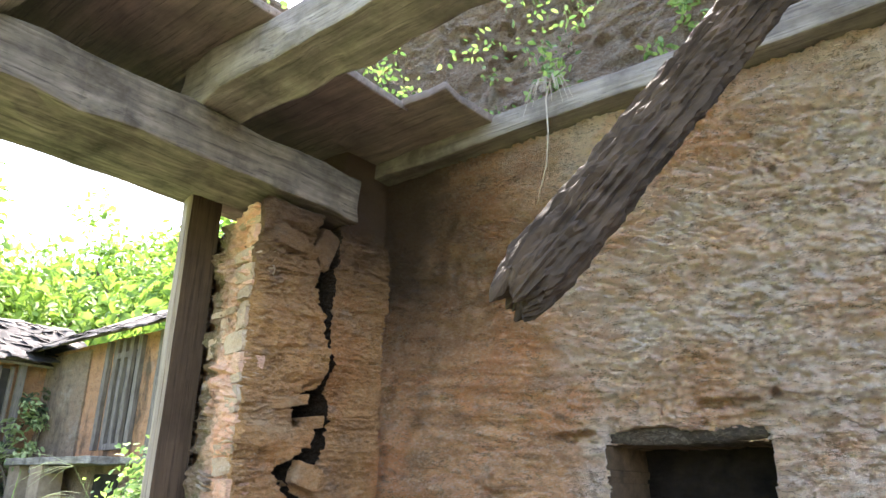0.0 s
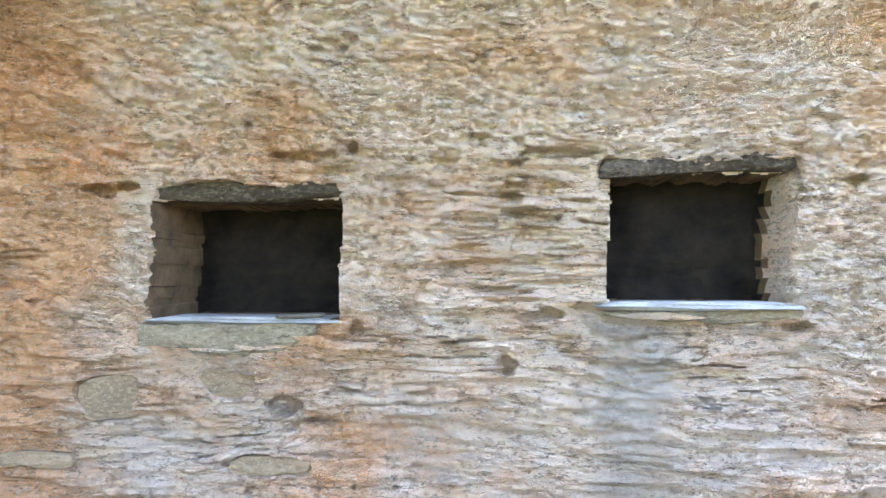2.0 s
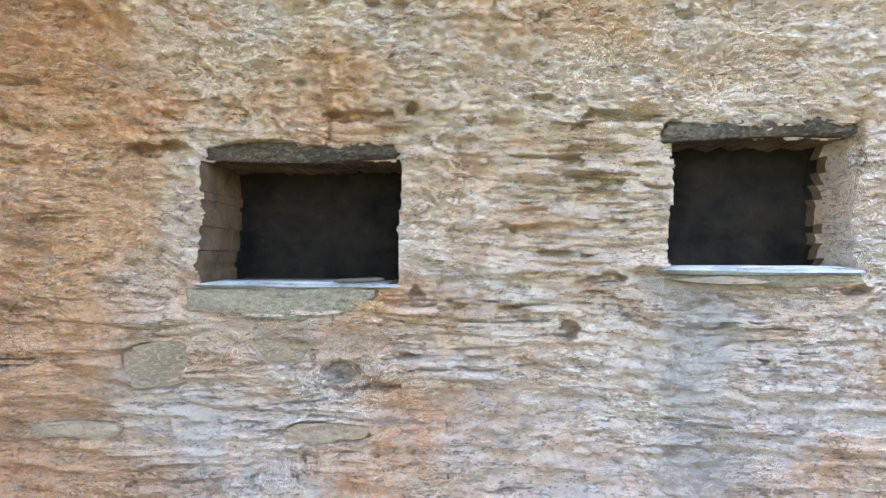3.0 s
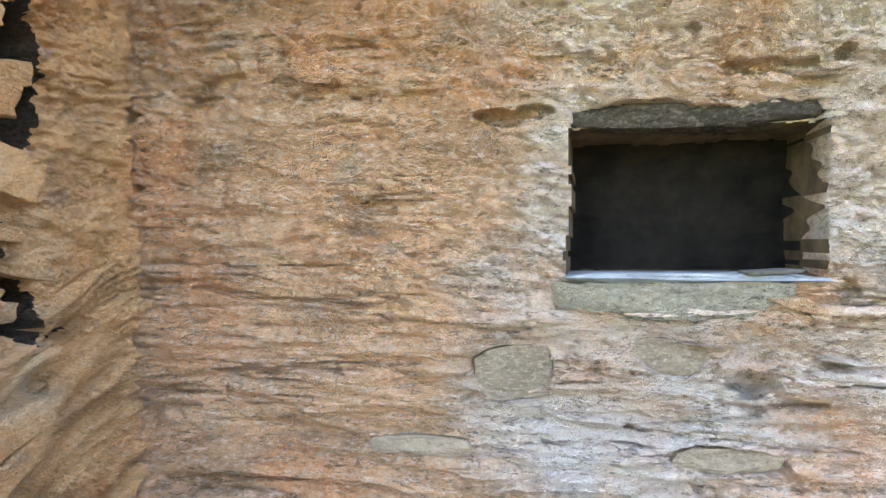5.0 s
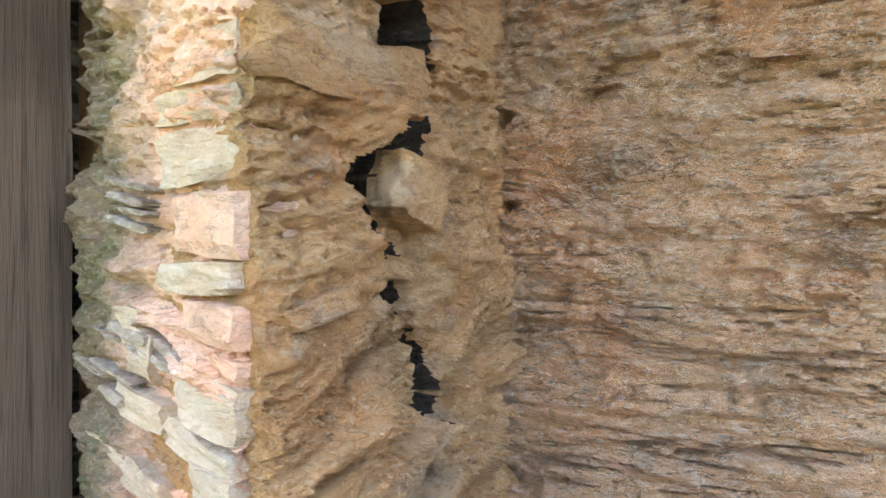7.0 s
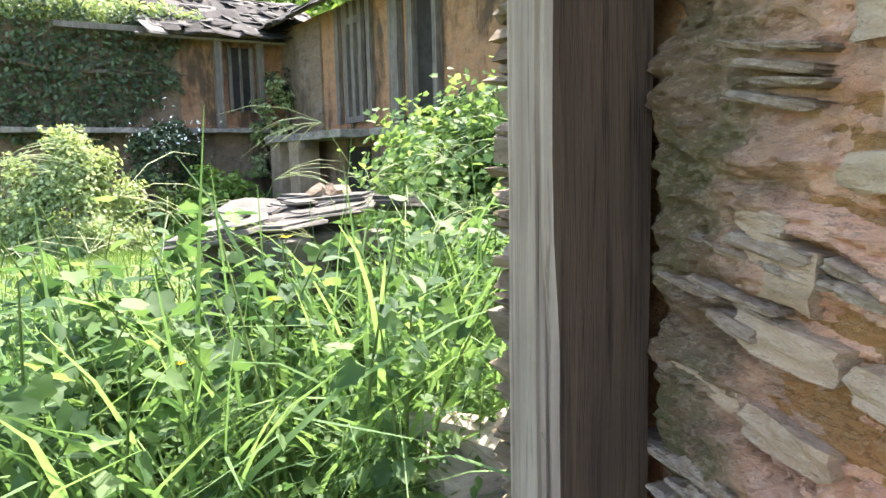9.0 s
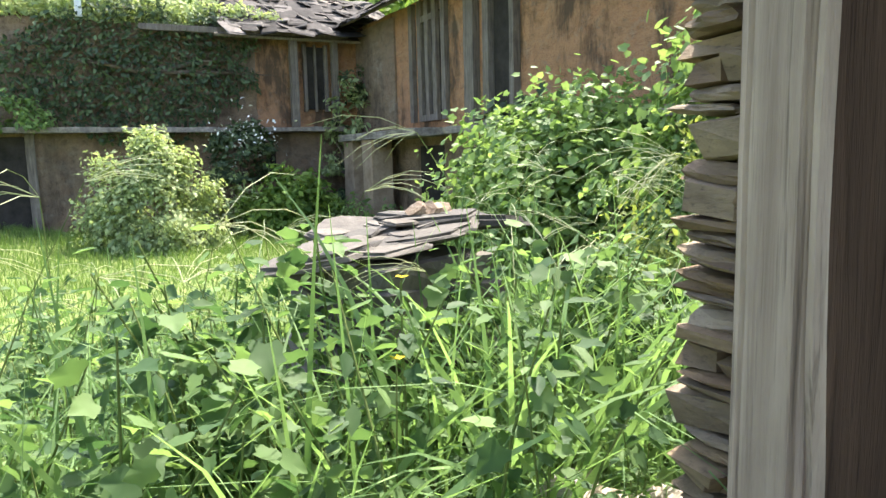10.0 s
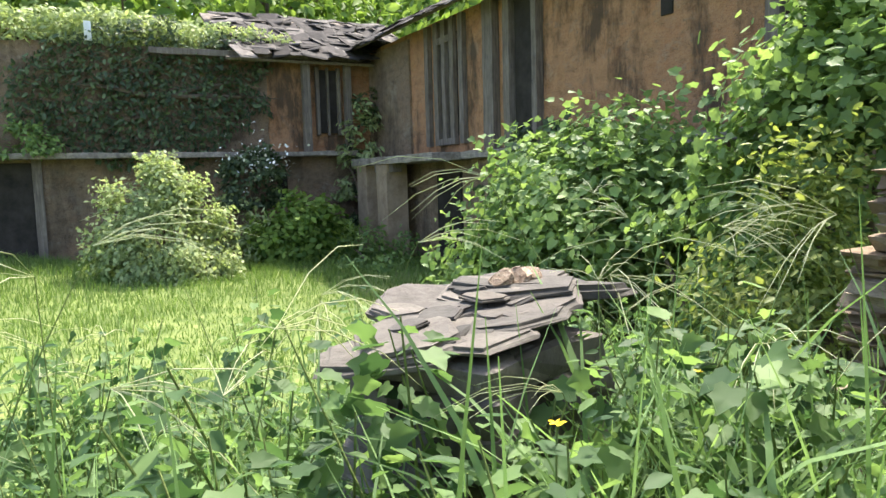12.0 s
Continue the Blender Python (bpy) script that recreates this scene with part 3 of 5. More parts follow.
def lying(out, rng):
    """Directions and normals of leaves that overlap like tiles on a crown, drooping a little."""
    nrm = out / (np.linalg.norm(out, axis=1, keepdims=True) + 1e-9) + np.array([0, 0, 0.45]) + 0.75 * rng.normal(size=out.shape)
    nrm /= np.linalg.norm(nrm, axis=1, keepdims=True)
    way = rng.normal(size=out.shape) + np.array([0, 0, -0.8])
    way = way - (way * nrm).sum(1, keepdims=True) * nrm + 0.18 * nrm
    return way, nrm


def leaf_cloud(centres, dirs, sizes, kind, rng, normals=None):
    """Leaves at the centres, growing along dirs; their faces look along the normals, or roughly upwards."""
    tv, tf = np.array(LEAVES[kind][0]), np.array(LEAVES[kind][1])
    n = len(centres)
    d = dirs / np.linalg.norm(dirs, axis=1, keepdims=True)
    side = np.cross(d, np.array([0, 0, 1.0]) + 0.5 * rng.normal(size=(n, 3)) if normals is None else normals)
    side /= np.linalg.norm(side, axis=1, keepdims=True) + 1e-9
    up = np.cross(side, d)
    s = sizes[:, None, None]
    p = centres[:, None, :] + s * (tv[None, :, 0:1] * side[:, None] + tv[None, :, 1:2] * d[:, None] + tv[None, :, 2:3] * up[:, None])
    faces = (tf[None] + (np.arange(n) * len(tv))[:, None, None]).reshape(-1, 3)
    return p.reshape(-1, 3), faces


def blades(roots, heights, leans, widths, rng, segs=4, droop=0.5):
    """Tapered grass blades, bending over along their lean."""
    n = len(roots)
    ang = rng.random(n) * 6.283
    side = np.stack([np.cos(ang), np.sin(ang), 0 * ang], -1)
    t = np.linspace(0, 1, segs + 1)
    along = roots[:, None] + np.stack([0 * t, 0 * t, t], -1)[None] * heights[:, None, None]
    along = along + leans[:, None] * (t**1.8)[None, :, None] * heights[:, None, None]
    along[:, :, 2] -= (droop * np.linalg.norm(leans, axis=1))[:, None] * (t**2.5)[None] * heights[:, None]
    w = (widths[:, None] * (1 - t**1.5 * 0.94)[None])[..., None] * side[:, None]
    p = np.stack([along - w, along + w], 2).reshape(n, -1, 3)
    k = 2 * (segs + 1)
    f = np.array([(2 * i, 2 * i + 1, 2 * i + 3, 2 * i + 2) for i in range(segs)])
    return p.reshape(-1, 3), (f[None] + (np.arange(n) * k)[:, None, None]).reshape(-1, 4)


def tube(points, radii, sides=6):
    """A bmesh tube along points."""
    bm = bmesh.new()
    rings = []
    pts = [Vector(p) for p in points]
    for i, p in enumerate(pts):
        d = (pts[min(i + 1, len(pts) - 1)] - pts[max(i - 1, 0)]).normalized()
        s = d.cross(Vector((0.3, 0.9, 0.2))).normalized()
        q = d.cross(s)
        rings.append([bm.verts.new(p + radii[i] * (s * math.cos(6.2832 * k / sides) + q * math.sin(6.2832 * k / sides))) for k in range(sides)])
    for a, b in zip(rings, rings[1:]):
        for k in range(sides):
            bm.faces.new((a[k], a[(k + 1) % sides], b[(k + 1) % sides], b[k]))
    bm.faces.new(rings[0][::-1])
    bm.faces.new(rings[-1])
    return bm

# ---- the roofless room ----
def north_relief(a, b):
    x, z = a - 2.22, b + 0.62
    edge = 0.3 * (fbm(x * 2.2 + 3, z * 2.6, 3) - 0.5)
    left = smooth(-1.05, -1.5, x + edge) * smooth(2.2, 1.9, z + edge)
    low = smooth(1.36, 1.08, z + 0.7 * edge)
    between_niches = smooth(0.32, 0.12, np.abs(x + 0.02) + 0.6 * edge) * smooth(1.85, 1.7, z) * smooth(0.9, 1.2, z)
    beds = np.clip(np.maximum(np.maximum(0.4 * left, 0.95 * low), between_niches), 0.12, 1)
    patch = smooth(0.44, 0.58, fbm(x * 2.7 + 8, z * 4.1, 3))
    beds = beds * (0.45 + 0.55 * patch)
    h = (1 - beds) * plaster_relief(a, b, 3.0) * (1 - 0.35 * left) + beds * strata_relief(a, b, 11.0, 0.0, 0.95 - 0.25 * left, 1.25)
    h = h + left * 0.35 * strata_relief(a, b, 31.0, 0.01, 0.8, 1.5)
    h = h + 0.03 * (fbm(a * 1.3 + 60, b * 1.3, 3) - 0.5)
    jag = 0.034 * (fbm(z * 11, x * 3, 3, 0.45) - 0.5)
    jagt = 0.022 * (fbm(x * 24, z * 3, 3) - 0.5)
    # flush stones: the plaster has gone and their smooth faces show
    for cx, cz, rx, rz, d in ((-1.11, 1.117, 0.105, 0.068, 0.006), (-0.785, 1.153, 0.105, 0.044, 0.004), (-0.68, 0.945, 0.12, 0.032, 0.006), (-1.33, 0.945, 0.125, 0.024, 0.004)):
        q = (np.abs(x - cx) / rx) ** 2.4 + (np.abs(z - cz) / rz) ** 2.4 + 1.2 * (fbm(x * 14, z * 14, 2) - 0.5)
        face = smooth(0.75, 0.55, q)
        h = h * (1 - face) + face * (-0.02 - d)
    # broken pockets beside and above the niches: hollow lenses with ragged rims
    for cx, cz, rx, rz, d in ((-1.115, 1.668, 0.085, 0.020, 0.05), (-0.60, 1.752, 0.09, 0.020, 0.04), (0.06, 1.752, 0.10, 0.014, 0.035), (-0.645, 1.105, 0.045, 0.024, 0.06),
                              (-0.55, 1.065, 0.05, 0.011, 0.04), (-0.058, 1.206, 0.024, 0.022, 0.06), (-2.03, 1.70, 0.022, 0.014, 0.06), (-2.03, 1.53, 0.018, 0.010, 0.05), (0.79, 1.67, 0.034, 0.020, 0.05),
                              (-0.746, 1.833, 0.018, 0.014, 0.03), (-0.13, 1.796, 0.022, 0.014, 0.03), (-0.46, 1.77, 0.018, 0.02, 0.04), (0.037, 1.343, 0.04, 0.020, 0.05), (0.645, 1.316, 0.04, 0.012, 0.05),
                              (-0.05, 1.62, 0.03, 0.045, 0.03), (0.02, 1.585, 0.06, 0.012, 0.03), (-0.45, 1.29, 0.02, 0.03, 0.03), (-1.42, 1.475, 0.05, 0.022, 0.02), (0.227, 2.006, 0.03, 0.014, 0.02), (-0.22, 1.46, 0.04, 0.012, 0.02)):
        q = (np.abs(x - cx) / rx) ** 1.6 + (np.abs(z - cz) / rz) ** 1.6 + 2.6 * (fbm(x * 26 + cx, z * 50, 3, 0.65) - 0.5)
        h = h - d * smooth(1.0, 0.8, q)
    # ragged strips over the niches where the lintel stones lie bare
    for x0, x1, z1 in ((-0.99, -0.50, 1.64), (0.17, 0.66, 1.695)):
        strip = (x > x0 + jag) & (x < x1 + jag) & (z > z1 - 0.05) & (z < z1 + 0.034 + 0.07 * (fbm(x * 9 + 4, z * 6, 4, 0.6) - 0.5))
        h = np.where(strip, -0.035 + 0.3 * h, h)
    for x0, x1, z0, z1, deep, round_off in ((-0.995, -0.49, 1.325, 1.64, 0.31, 0.006), (0.198, 0.64, 1.372, 1.695, 0.235, 0.03)):
        inside = (x > x0 + jag) & (x < x1 + jag) & (z > z0 + 0.4 * jagt) & (z < z1 + jagt)
        wall_in = -deep + 0.05 * fbm(x * 7, z * 16, 4) + 0.02 * smooth(0.0, 0.1, x - x0)
        h = np.where(inside, np.maximum(wall_in, -0.02 - (x1 + jag - x) / round_off * 0.17), h)
    return h


wall_n = tagged(wall_object("wall_north", MAT["north"], (-2.22, 2.312, 0.62), (1, 0, 0), (0, 0, 1), (0, -1, 0), 3.6, 2.22, (0.0062, 0.0036), north_relief, 0.62, deep_shade=MAT["deep_shade"]),
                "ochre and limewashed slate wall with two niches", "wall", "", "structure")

CRACK = [(2.55, 1.85, 1.99), (2.3, 1.87, 2.0), (2.1, 1.90, 1.97), (1.96, 1.94, 2.0), (1.86, 1.93, 1.98), (1.78, 1.79, 2.0), (1.7, 1.80, 2.02), (1.6, 1.842, 1.976),
         (1.575, 1.80, 1.95), (1.55, 1.752, 1.82), (1.47, 1.768, 1.84), (1.45, 1.80, 1.897), (1.38, 1.828, 1.925), (1.35, 1.88, 1.88), (1.32, 1.862, 1.97),
         (1.30, 1.861, 1.99), (1.245, 1.85, 1.972), (1.20, 1.92, 1.92), (0.0, 1.92, 1.92)]
CZ = np.array([c[0] for c in CRACK])[::-1]
CL, CR = np.array([c[1] for c in CRACK])[::-1], np.array([c[2] for c in CRACK])[::-1]


def stub_relief(a, b):
    y, z = a + 1.575, b
    low = smooth(1.42, 1.2, z + 0.15 * (fbm(a * 5, b * 5, 2) - 0.5))
    blocks = terrace(fbm(a * 3 + 5, b * 7 + 0.4 * a, 3, 0.5), 8) - 0.5
    h = (0.055 * blocks + 0.45 * plaster_relief(a, b, 40.0) + 0.25 * strata_relief(a, b, 41.0, -0.05)) * (1 - low) + low * (1.25 * strata_relief(a, b, 44.0, -0.36, 1.0, 1.6) + 0.2 * plaster_relief(a, b, 47.0))
    jag = 0.02 * (vnoise(z * 34, y * 4) - 0.5) + 0.015 * (vnoise(z * 90, y * 9) - 0.5)
    yl, yr = np.interp(z, CZ, CL) + jag, np.interp(z, CZ, CR) - jag
    hole = (y > yl) & (y < yr)
    # slabs of plaster left of the crack stand out, the corner side lies back
    h = h + 0.035 * smooth(0.06, -0.02, y - yl) * (0.6 + 0.8 * vnoise(z * 9, 2 + 0 * y)) - 0.02 * smooth(-0.05, 0.05, y - yr)
    h = h - 0.022 * smooth(0.04, 0.0, a) * vnoise(z * 16, 3 + 0 * z)
    tilt = 0.012 * np.sign(vnoise(z * 8 + y * 3, y * 5) - 0.5)
    inner = -0.36 + 0.16 * terrace(fbm(y * 9, z * 24, 3), 7) + 0.05 * fbm(y * 30, z * 50, 2)
    return np.where(hole, inner, h + tilt * 0.5)


wall_w = tagged(wall_object("wall_west", MAT["stub"], (-2.0, 1.575, 0.0), (0, 1, 0), (0, 0, 1), (1, 0, 0), 0.735, 2.52, (0.0055, 0.0045), stub_relief, (-0.5, 0.17, 0), deep_shade=MAT["crack"], rim=MAT["crack"]),
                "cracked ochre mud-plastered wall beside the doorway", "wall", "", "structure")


def reveal_relief(a, b):
    bare = smooth(0.42, 0.58, fbm(a * 4 + 2, b * 6, 3))
    slabs = terrace(fbm(a * 3.2 + 9, (b + 0.2 * a) * 9, 3, 0.5), 8) - 0.5
    return 0.05 * slabs + 0.8 * bare * strata_relief(a, b, 77.0, 0.2, 0.9, 0.9) + (1 - bare) * 0.55 * plaster_relief(a, b, 78.0) - 0.015 * smooth(0.05, 0.0, 0.72 - a) - 0.06 * smooth(0.31, 0.28, a)


SPLAY = math.atan2(0.253, 0.967)
wall_r = tagged(wall_object("wall_reveal", MAT["reveal"], (-2.70, 1.757, 0.0), (0.967, -0.253, 0), (0, 0, 1), (-0.253, -0.967, 0), 0.72, 2.5, (0.0055, 0.0042), reveal_relief, (-0.03, 0.10, 0)),
                "pinkish doorway reveal of stone and mud mortar", "wall", "", "structure")


# plain walls that close the room
def plain_wall(name, x0, x1, y0, y1, z1, z0=0.0):
    return tagged(part(name, rough_box(x0, x1, y0, y1, z0, z1, 0.25, 0.02, 0.01, 5), MAT["outer"]), "weathered rubble wall", "wall", "", "structure")


plain_wall("wall_outer", -2.73, -2.45, 1.80, 3.1, 2.5)
tagged(part("wall_corner_top", rough_box(-2.6, -2.06, 2.05, 2.9, 2.5, 2.95, 0.1, 0.02, 0.01, 5), MAT["stub"]), "dark wall corner under the roof", "wall", "", "structure")
plain_wall("wall_north_base", -2.6, 1.38, 2.33, 2.9, 0.62)
plain_wall("wall_north_west", -2.6, -2.22, 2.33, 2.9, 2.5, 0.62)
plain_wall("wall_north_east", 1.38, 3.8, 2.33, 2.9, 2.84)
# three walls added out of view, their heights chosen for the skylight they admit
plain_wall("unseen_wall_west_south", -2.62, -2.0, -2.4, 0.2, 0.7)
plain_wall("unseen_wall_south", -2.62, 3.8, -3.0, -2.4, 0.5)
plain_wall("unseen_wall_east", 3.2, 3.8, -2.4, 2.3, 1.8)
tagged(part("floor", rough_box(-2.66, 3.8, -3.0, 2.9, -0.2, 0.0, 0.4, 0.02, 0.0, 3), MAT["earth"]), "trodden earth floor", "floor", "", "structure")

# timbers
def timber(name, label, category, x0, x1, y0, y1, z0, z1, mat, seed, amp=0.008, cell=0.07, m=None):
    cx, cy, cz = (x0 + x1) / 2, (y0 + y1) / 2, (z0 + z1) / 2
    ob = part(name, rough_box(x0 - cx, x1 - cx, y0 - cy, y1 - cy, z0 - cz, z1 - cz, cell, amp, 0.01, seed), mat)
    ob.matrix_world = Matrix.Translation((cx, cy, cz)) @ (m or Matrix())
    return tagged(ob, label, category)


def grooved_post():
    """A squared post with a worn arris and two grooves beside it; the shade on its inner side is painted in darker
    brown.
    """
    w, d, z0, z1 = 0.117, 0.131, 0.1, 2.64
    prof = [(w / 2, -d / 2 + 0.008), (w / 2 - 0.006, -d / 2), (w / 2 - 0.014, -d / 2), (w / 2 - 0.017, -d / 2 + 0.006), (w / 2 - 0.021, -d / 2 + 0.001), (w / 2 - 0.026, -d / 2 + 0.006), (w / 2 - 0.03, -d / 2),
            (0.0, -d / 2), (-w / 2 + 0.022, -d / 2), (-w / 2 + 0.018, -d / 2 + 0.005), (-w / 2 + 0.013, -d / 2), (-w / 2, -d / 2 + 0.004), (-w / 2, d / 2), (0, d / 2), (w / 2, d / 2), (w / 2, 0.03), (w / 2, -0.02)]
    bm = bmesh.new()
    rings, n = [], 90
    for i in range(n + 1):
        z = z0 + (z1 - z0) * i / n
        cut = 0.018 * float(smooth(1.36, 1.2, np.array(z)))          # the arris is chopped away lower down
        ring = []
        for k, (x, y) in enumerate(prof):
            wob = Vector(noise.turbulence_vector(Vector((x * 9, y * 9, z * 2.5)), 3, False)) * 0.003
            x2, y2 = (x - cut * 0.3, y + cut * 0.6) if k in (0, 1, 2) else (x, y)
            ring.append(bm.verts.new((x2 + wob.x, y2 + wob.y, z)))
        rings.append(ring)
    for p, q in zip(rings, rings[1:]):
        for k in range(len(prof)):
            f = bm.faces.new((p[k], p[(k + 1) % len(prof)], q[(k + 1) % len(prof)], q[k]))
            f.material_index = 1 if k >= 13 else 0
    bm.faces.new(rings[0])
    bm.faces.new(rings[-1])
    bmesh.ops.recalc_face_normals(bm, faces=bm.faces[:])
    ob = part("door_post", bm, MAT["post"])
    ob.data.materials.append(MAT["post_shade"])
    ob.matrix_world = pose(-2.485, 1.6255, 0, 0, 0, -15)
    return tagged(ob, "grey weathered wooden door post with grooved edge", "door post")


grooved_post()
timber("door_post", "weathered wooden door post under the lintel", "door post", -2.55, -2.42, 0.22, 0.35, 0.1, 2.64, MAT["post"], 11, 0.004, 0.05)
timber("lintel_beam", "sooty weathered timber lintel over the doorway", "beam", -2.575, -2.25, 0.1, 2.0, 2.64, 2.78, MAT["beam"], 2)
timber("lintel_beam", "thick sooty timber beam with rotten end", "beam", -2.24, -1.93, -0.05, 2.03, 2.545, 2.735, MAT["beam"], 3, 0.016)
timber("rafter", "grey hewn rafter with flaking edge", "rafter", -2.06, 0.6, 1.22, 1.42, 2.74, 2.92, MAT["rafter"], 4, 0.018)
timber("rafter", "grey hewn rafter end above the doorway", "rafter", -2.3, 0.2, 0.40, 0.62, 2.74, 2.90, MAT["rafter"], 5, 0.018)
for k, (y0, y1) in enumerate(((-0.02, 0.32), (0.30, 0.64), (0.62, 0.95), (0.93, 1.27), (1.25, 1.60), (1.58, 1.94), (1.92, 2.3))):
    timber("roof_board", "soot-stained brown roof board over the doorway", "board", -2.6, (-1.62 if y0 < 1.4 else -1.5) + 0.12 * math.sin(k * 2.3), y0, y1, 2.925, 2.96, MAT["board"], 60 + k, 0.012, 0.1, pose(0, 0, 0, math.sin(k * 5) * 1.5, 0, math.sin(k * 3) * 0.7))
# layer added above the boards to block sky light through their gaps
tagged(part("roof_earth", rough_box(-2.7, -1.75, -0.3, 2.4, 2.985, 3.16, 0.15, 0.03, 0.02, 9), MAT["upper"]), "earth and slate layer added over the roof boards", "roof", "", "structure")
timber("wall_plate", "pale grey timber wall plate under rubble", "beam", -2.1, 3.2, 2.22, 2.5, 2.845, 2.95, MAT["plate"], 7, 0.012)


def upper_relief(a, b):
    return 0.05 * fbm(a * 6, b * 9, 4) + slate_relief(a, b, 0.03, 0.45, 200.0, 0.05) - 0.14 * b - 0.1 * smooth(1.1, 1.4, b + 0.4 * fbm(a * 2, 0 * b, 3))


tagged(wall_object("wall_north_top", MAT["upper"], (-2.5, 2.40, 2.95), (1, 0, 0), (0, 0, 1), (0, -1, 0), 5.2, 1.5, 0.018, upper_relief, 0.4),
       "crumbling earth and rubble wall top with weeds", "wall", "", "structure")

# the fallen log that leans from the wall top
def fallen_log():
    bm = bmesh.new()
    axis, n, sides = 2.85, 170, 64
    rings = []
    for i in range(n + 1):
        t = i / n
        ring = []
        for k in range(sides):
            a = 6.28318 * k / sides
            r = 0.074 + 0.006 * math.sin(a * 2 + t * 3)
            groove = noise.noise(Vector((math.cos(a) * 4.2, math.sin(a) * 4.2, t * 2.2)))
            fine = noise.noise(Vector((math.cos(a) * 9, math.sin(a) * 9, t * 7)))
            deep = 1 - abs(noise.noise(Vector((math.cos(a) * 6.5 + 3, math.sin(a) * 6.5, t * 3.2)))) * 2
            chip = noise.noise(Vector((math.cos(a) * 12, math.sin(a) * 12, t * 55)))
            knob = noise.noise(Vector((math.cos(a) * 7, math.sin(a) * 9, t * 110)))
            r += 0.010 * groove + 0.008 * fine - 0.016 * max(0.0, deep - 0.5) + 0.012 * chip + 0.010 * knob
            r *= min(1.0, 0.55 + 0.45 * math.sqrt(min(1.0, t / 0.035))) if t < 0.035 else 1.0
            z = t * axis + (0.05 * noise.noise(Vector((math.cos(a) * 2, math.sin(a) * 2, 7))) if i < 3 else 0)
            ring.append(bm.verts.new((r * math.cos(a), r * math.sin(a), z)))
        rings.append(ring)
    for p, q in zip(rings, rings[1:]):
        for k in range(sides):
            bm.faces.new((p[k], p[(k + 1) % sides], q[(k + 1) % sides], q[k]))
    hollow = bm.verts.new((0.01, 0.0, 0.03))
    for k in range(sides):
        bm.faces.new((rings[0][(k + 1) % sides], rings[0][k], hollow))
    bm.faces.new(rings[-1])
    ob = part("fallen_log", bm, MAT["log"])
    tip, way = Vector((-0.70, 1.30, 1.852)), Vector((0.48, 0.40, 0.80)).normalized()
    ob.matrix_world = Matrix.Translation(tip) @ way.to_track_quat("Z", "Y").to_matrix().to_4x4()
    return tagged(ob, "charred rotten roof log leaning down from wall top", "log")


fallen_log()

# stones that stand out of the walls
SHAPES = {m: [stone_mesh("stone", MAT[m], 90 + k) for k in range(5)] for m in ("slate",)}
SHAPES["flake"] = [flake_mesh("stone", MAT["north"], 70 + k) for k in range(5)]
for m in ("jamb", "rubble", "niche", "slab"):
    SHAPES[m] = [worn_stone_mesh("stone", MAT[m], 40 + k) for k in range(5)]
SHAPES["quoin"] = [worn_stone_mesh("stone", MAT[q], 140 + k) for k, q in enumerate(("block", "block", "block", "block", "reveal"))]
SHAPES["jambpale"] = [worn_stone_mesh("slate", MAT["packing"], 180 + k) for k in range(5)]
SHAPES["jamb_slate"] = [stone_mesh("jamb_stone", MAT["jamb"], 800 + k) for k in range(5)]
SHAPES["mud"] = [worn_stone_mesh("stone", MAT["stub"], 30 + k) for k in range(5)]


def stone(name, kind, parent, at, size, rot=(0, 0, 0), pick=None, rnd=random):
    ob = new(name, SHAPES[kind][rnd.randrange(5) if pick is None else pick])
    ob.parent = parent
    ob.matrix_basis = pose(*(Vector(at) - parent.location), *rot) @ Matrix.Diagonal((*size, 1))
    return ob


def outline_slab(name, outline, y_front, y_back, mat, parent, seed, label=""):
    """A slab with the given outline in the wall's plane (x, z), its front chipped and rounded at the rim."""
    rnd = random.Random(seed)
    fine = []
    for (x0, z0), (x1, z1) in zip(outline, outline[1:] + outline[:1]):
        n = max(1, int(math.hypot(x1 - x0, z1 - z0) / 0.025))
        fine += [(x0 + (x1 - x0) * k / n + rnd.uniform(-0.004, 0.004), z0 + (z1 - z0) * k / n + rnd.uniform(-0.004, 0.004)) for k in range(n)]
    mx, mz = sum(p[0] for p in fine) / len(fine), sum(p[1] for p in fine) / len(fine)
    bm = bmesh.new()
    rings = []
    for shrink, y in ((1.0, y_back), (1.0, y_front + 0.012), (0.96, y_front + 0.002), (0.7, y_front)):
        rings.append([bm.verts.new((mx + (x - mx) * shrink, y + rnd.uniform(-0.004, 0.004), mz + (z - mz) * shrink)) for x, z in fine])
    for p, q in zip(rings, rings[1:]):
        for k in range(len(fine)):
            bm.faces.new((p[k], p[(k + 1) % len(fine)], q[(k + 1) % len(fine)], q[k]))
    bm.faces.new(rings[-1])
    bm.faces.new(rings[0][::-1])
    bmesh.ops.recalc_face_normals(bm, faces=bm.faces[:])
    return part(name, bm, mat, parent, label)


outline_slab("sill", [(-1.035, 1.312), (-0.55, 1.316), (-0.556, 1.292), (-0.64, 1.243), (-0.74, 1.232), (-0.85, 1.236), (-1.03, 1.262)], 2.288, 2.42, MAT["sill"], wall_n, 3, "thick grey-green stone sill")
outline_slab("sill", [(0.17, 1.352), (0.655, 1.358), (0.66, 1.338), (0.5, 1.322), (0.3, 1.328), (0.18, 1.335)], 2.300, 2.42, MAT["sill"], wall_n, 4)
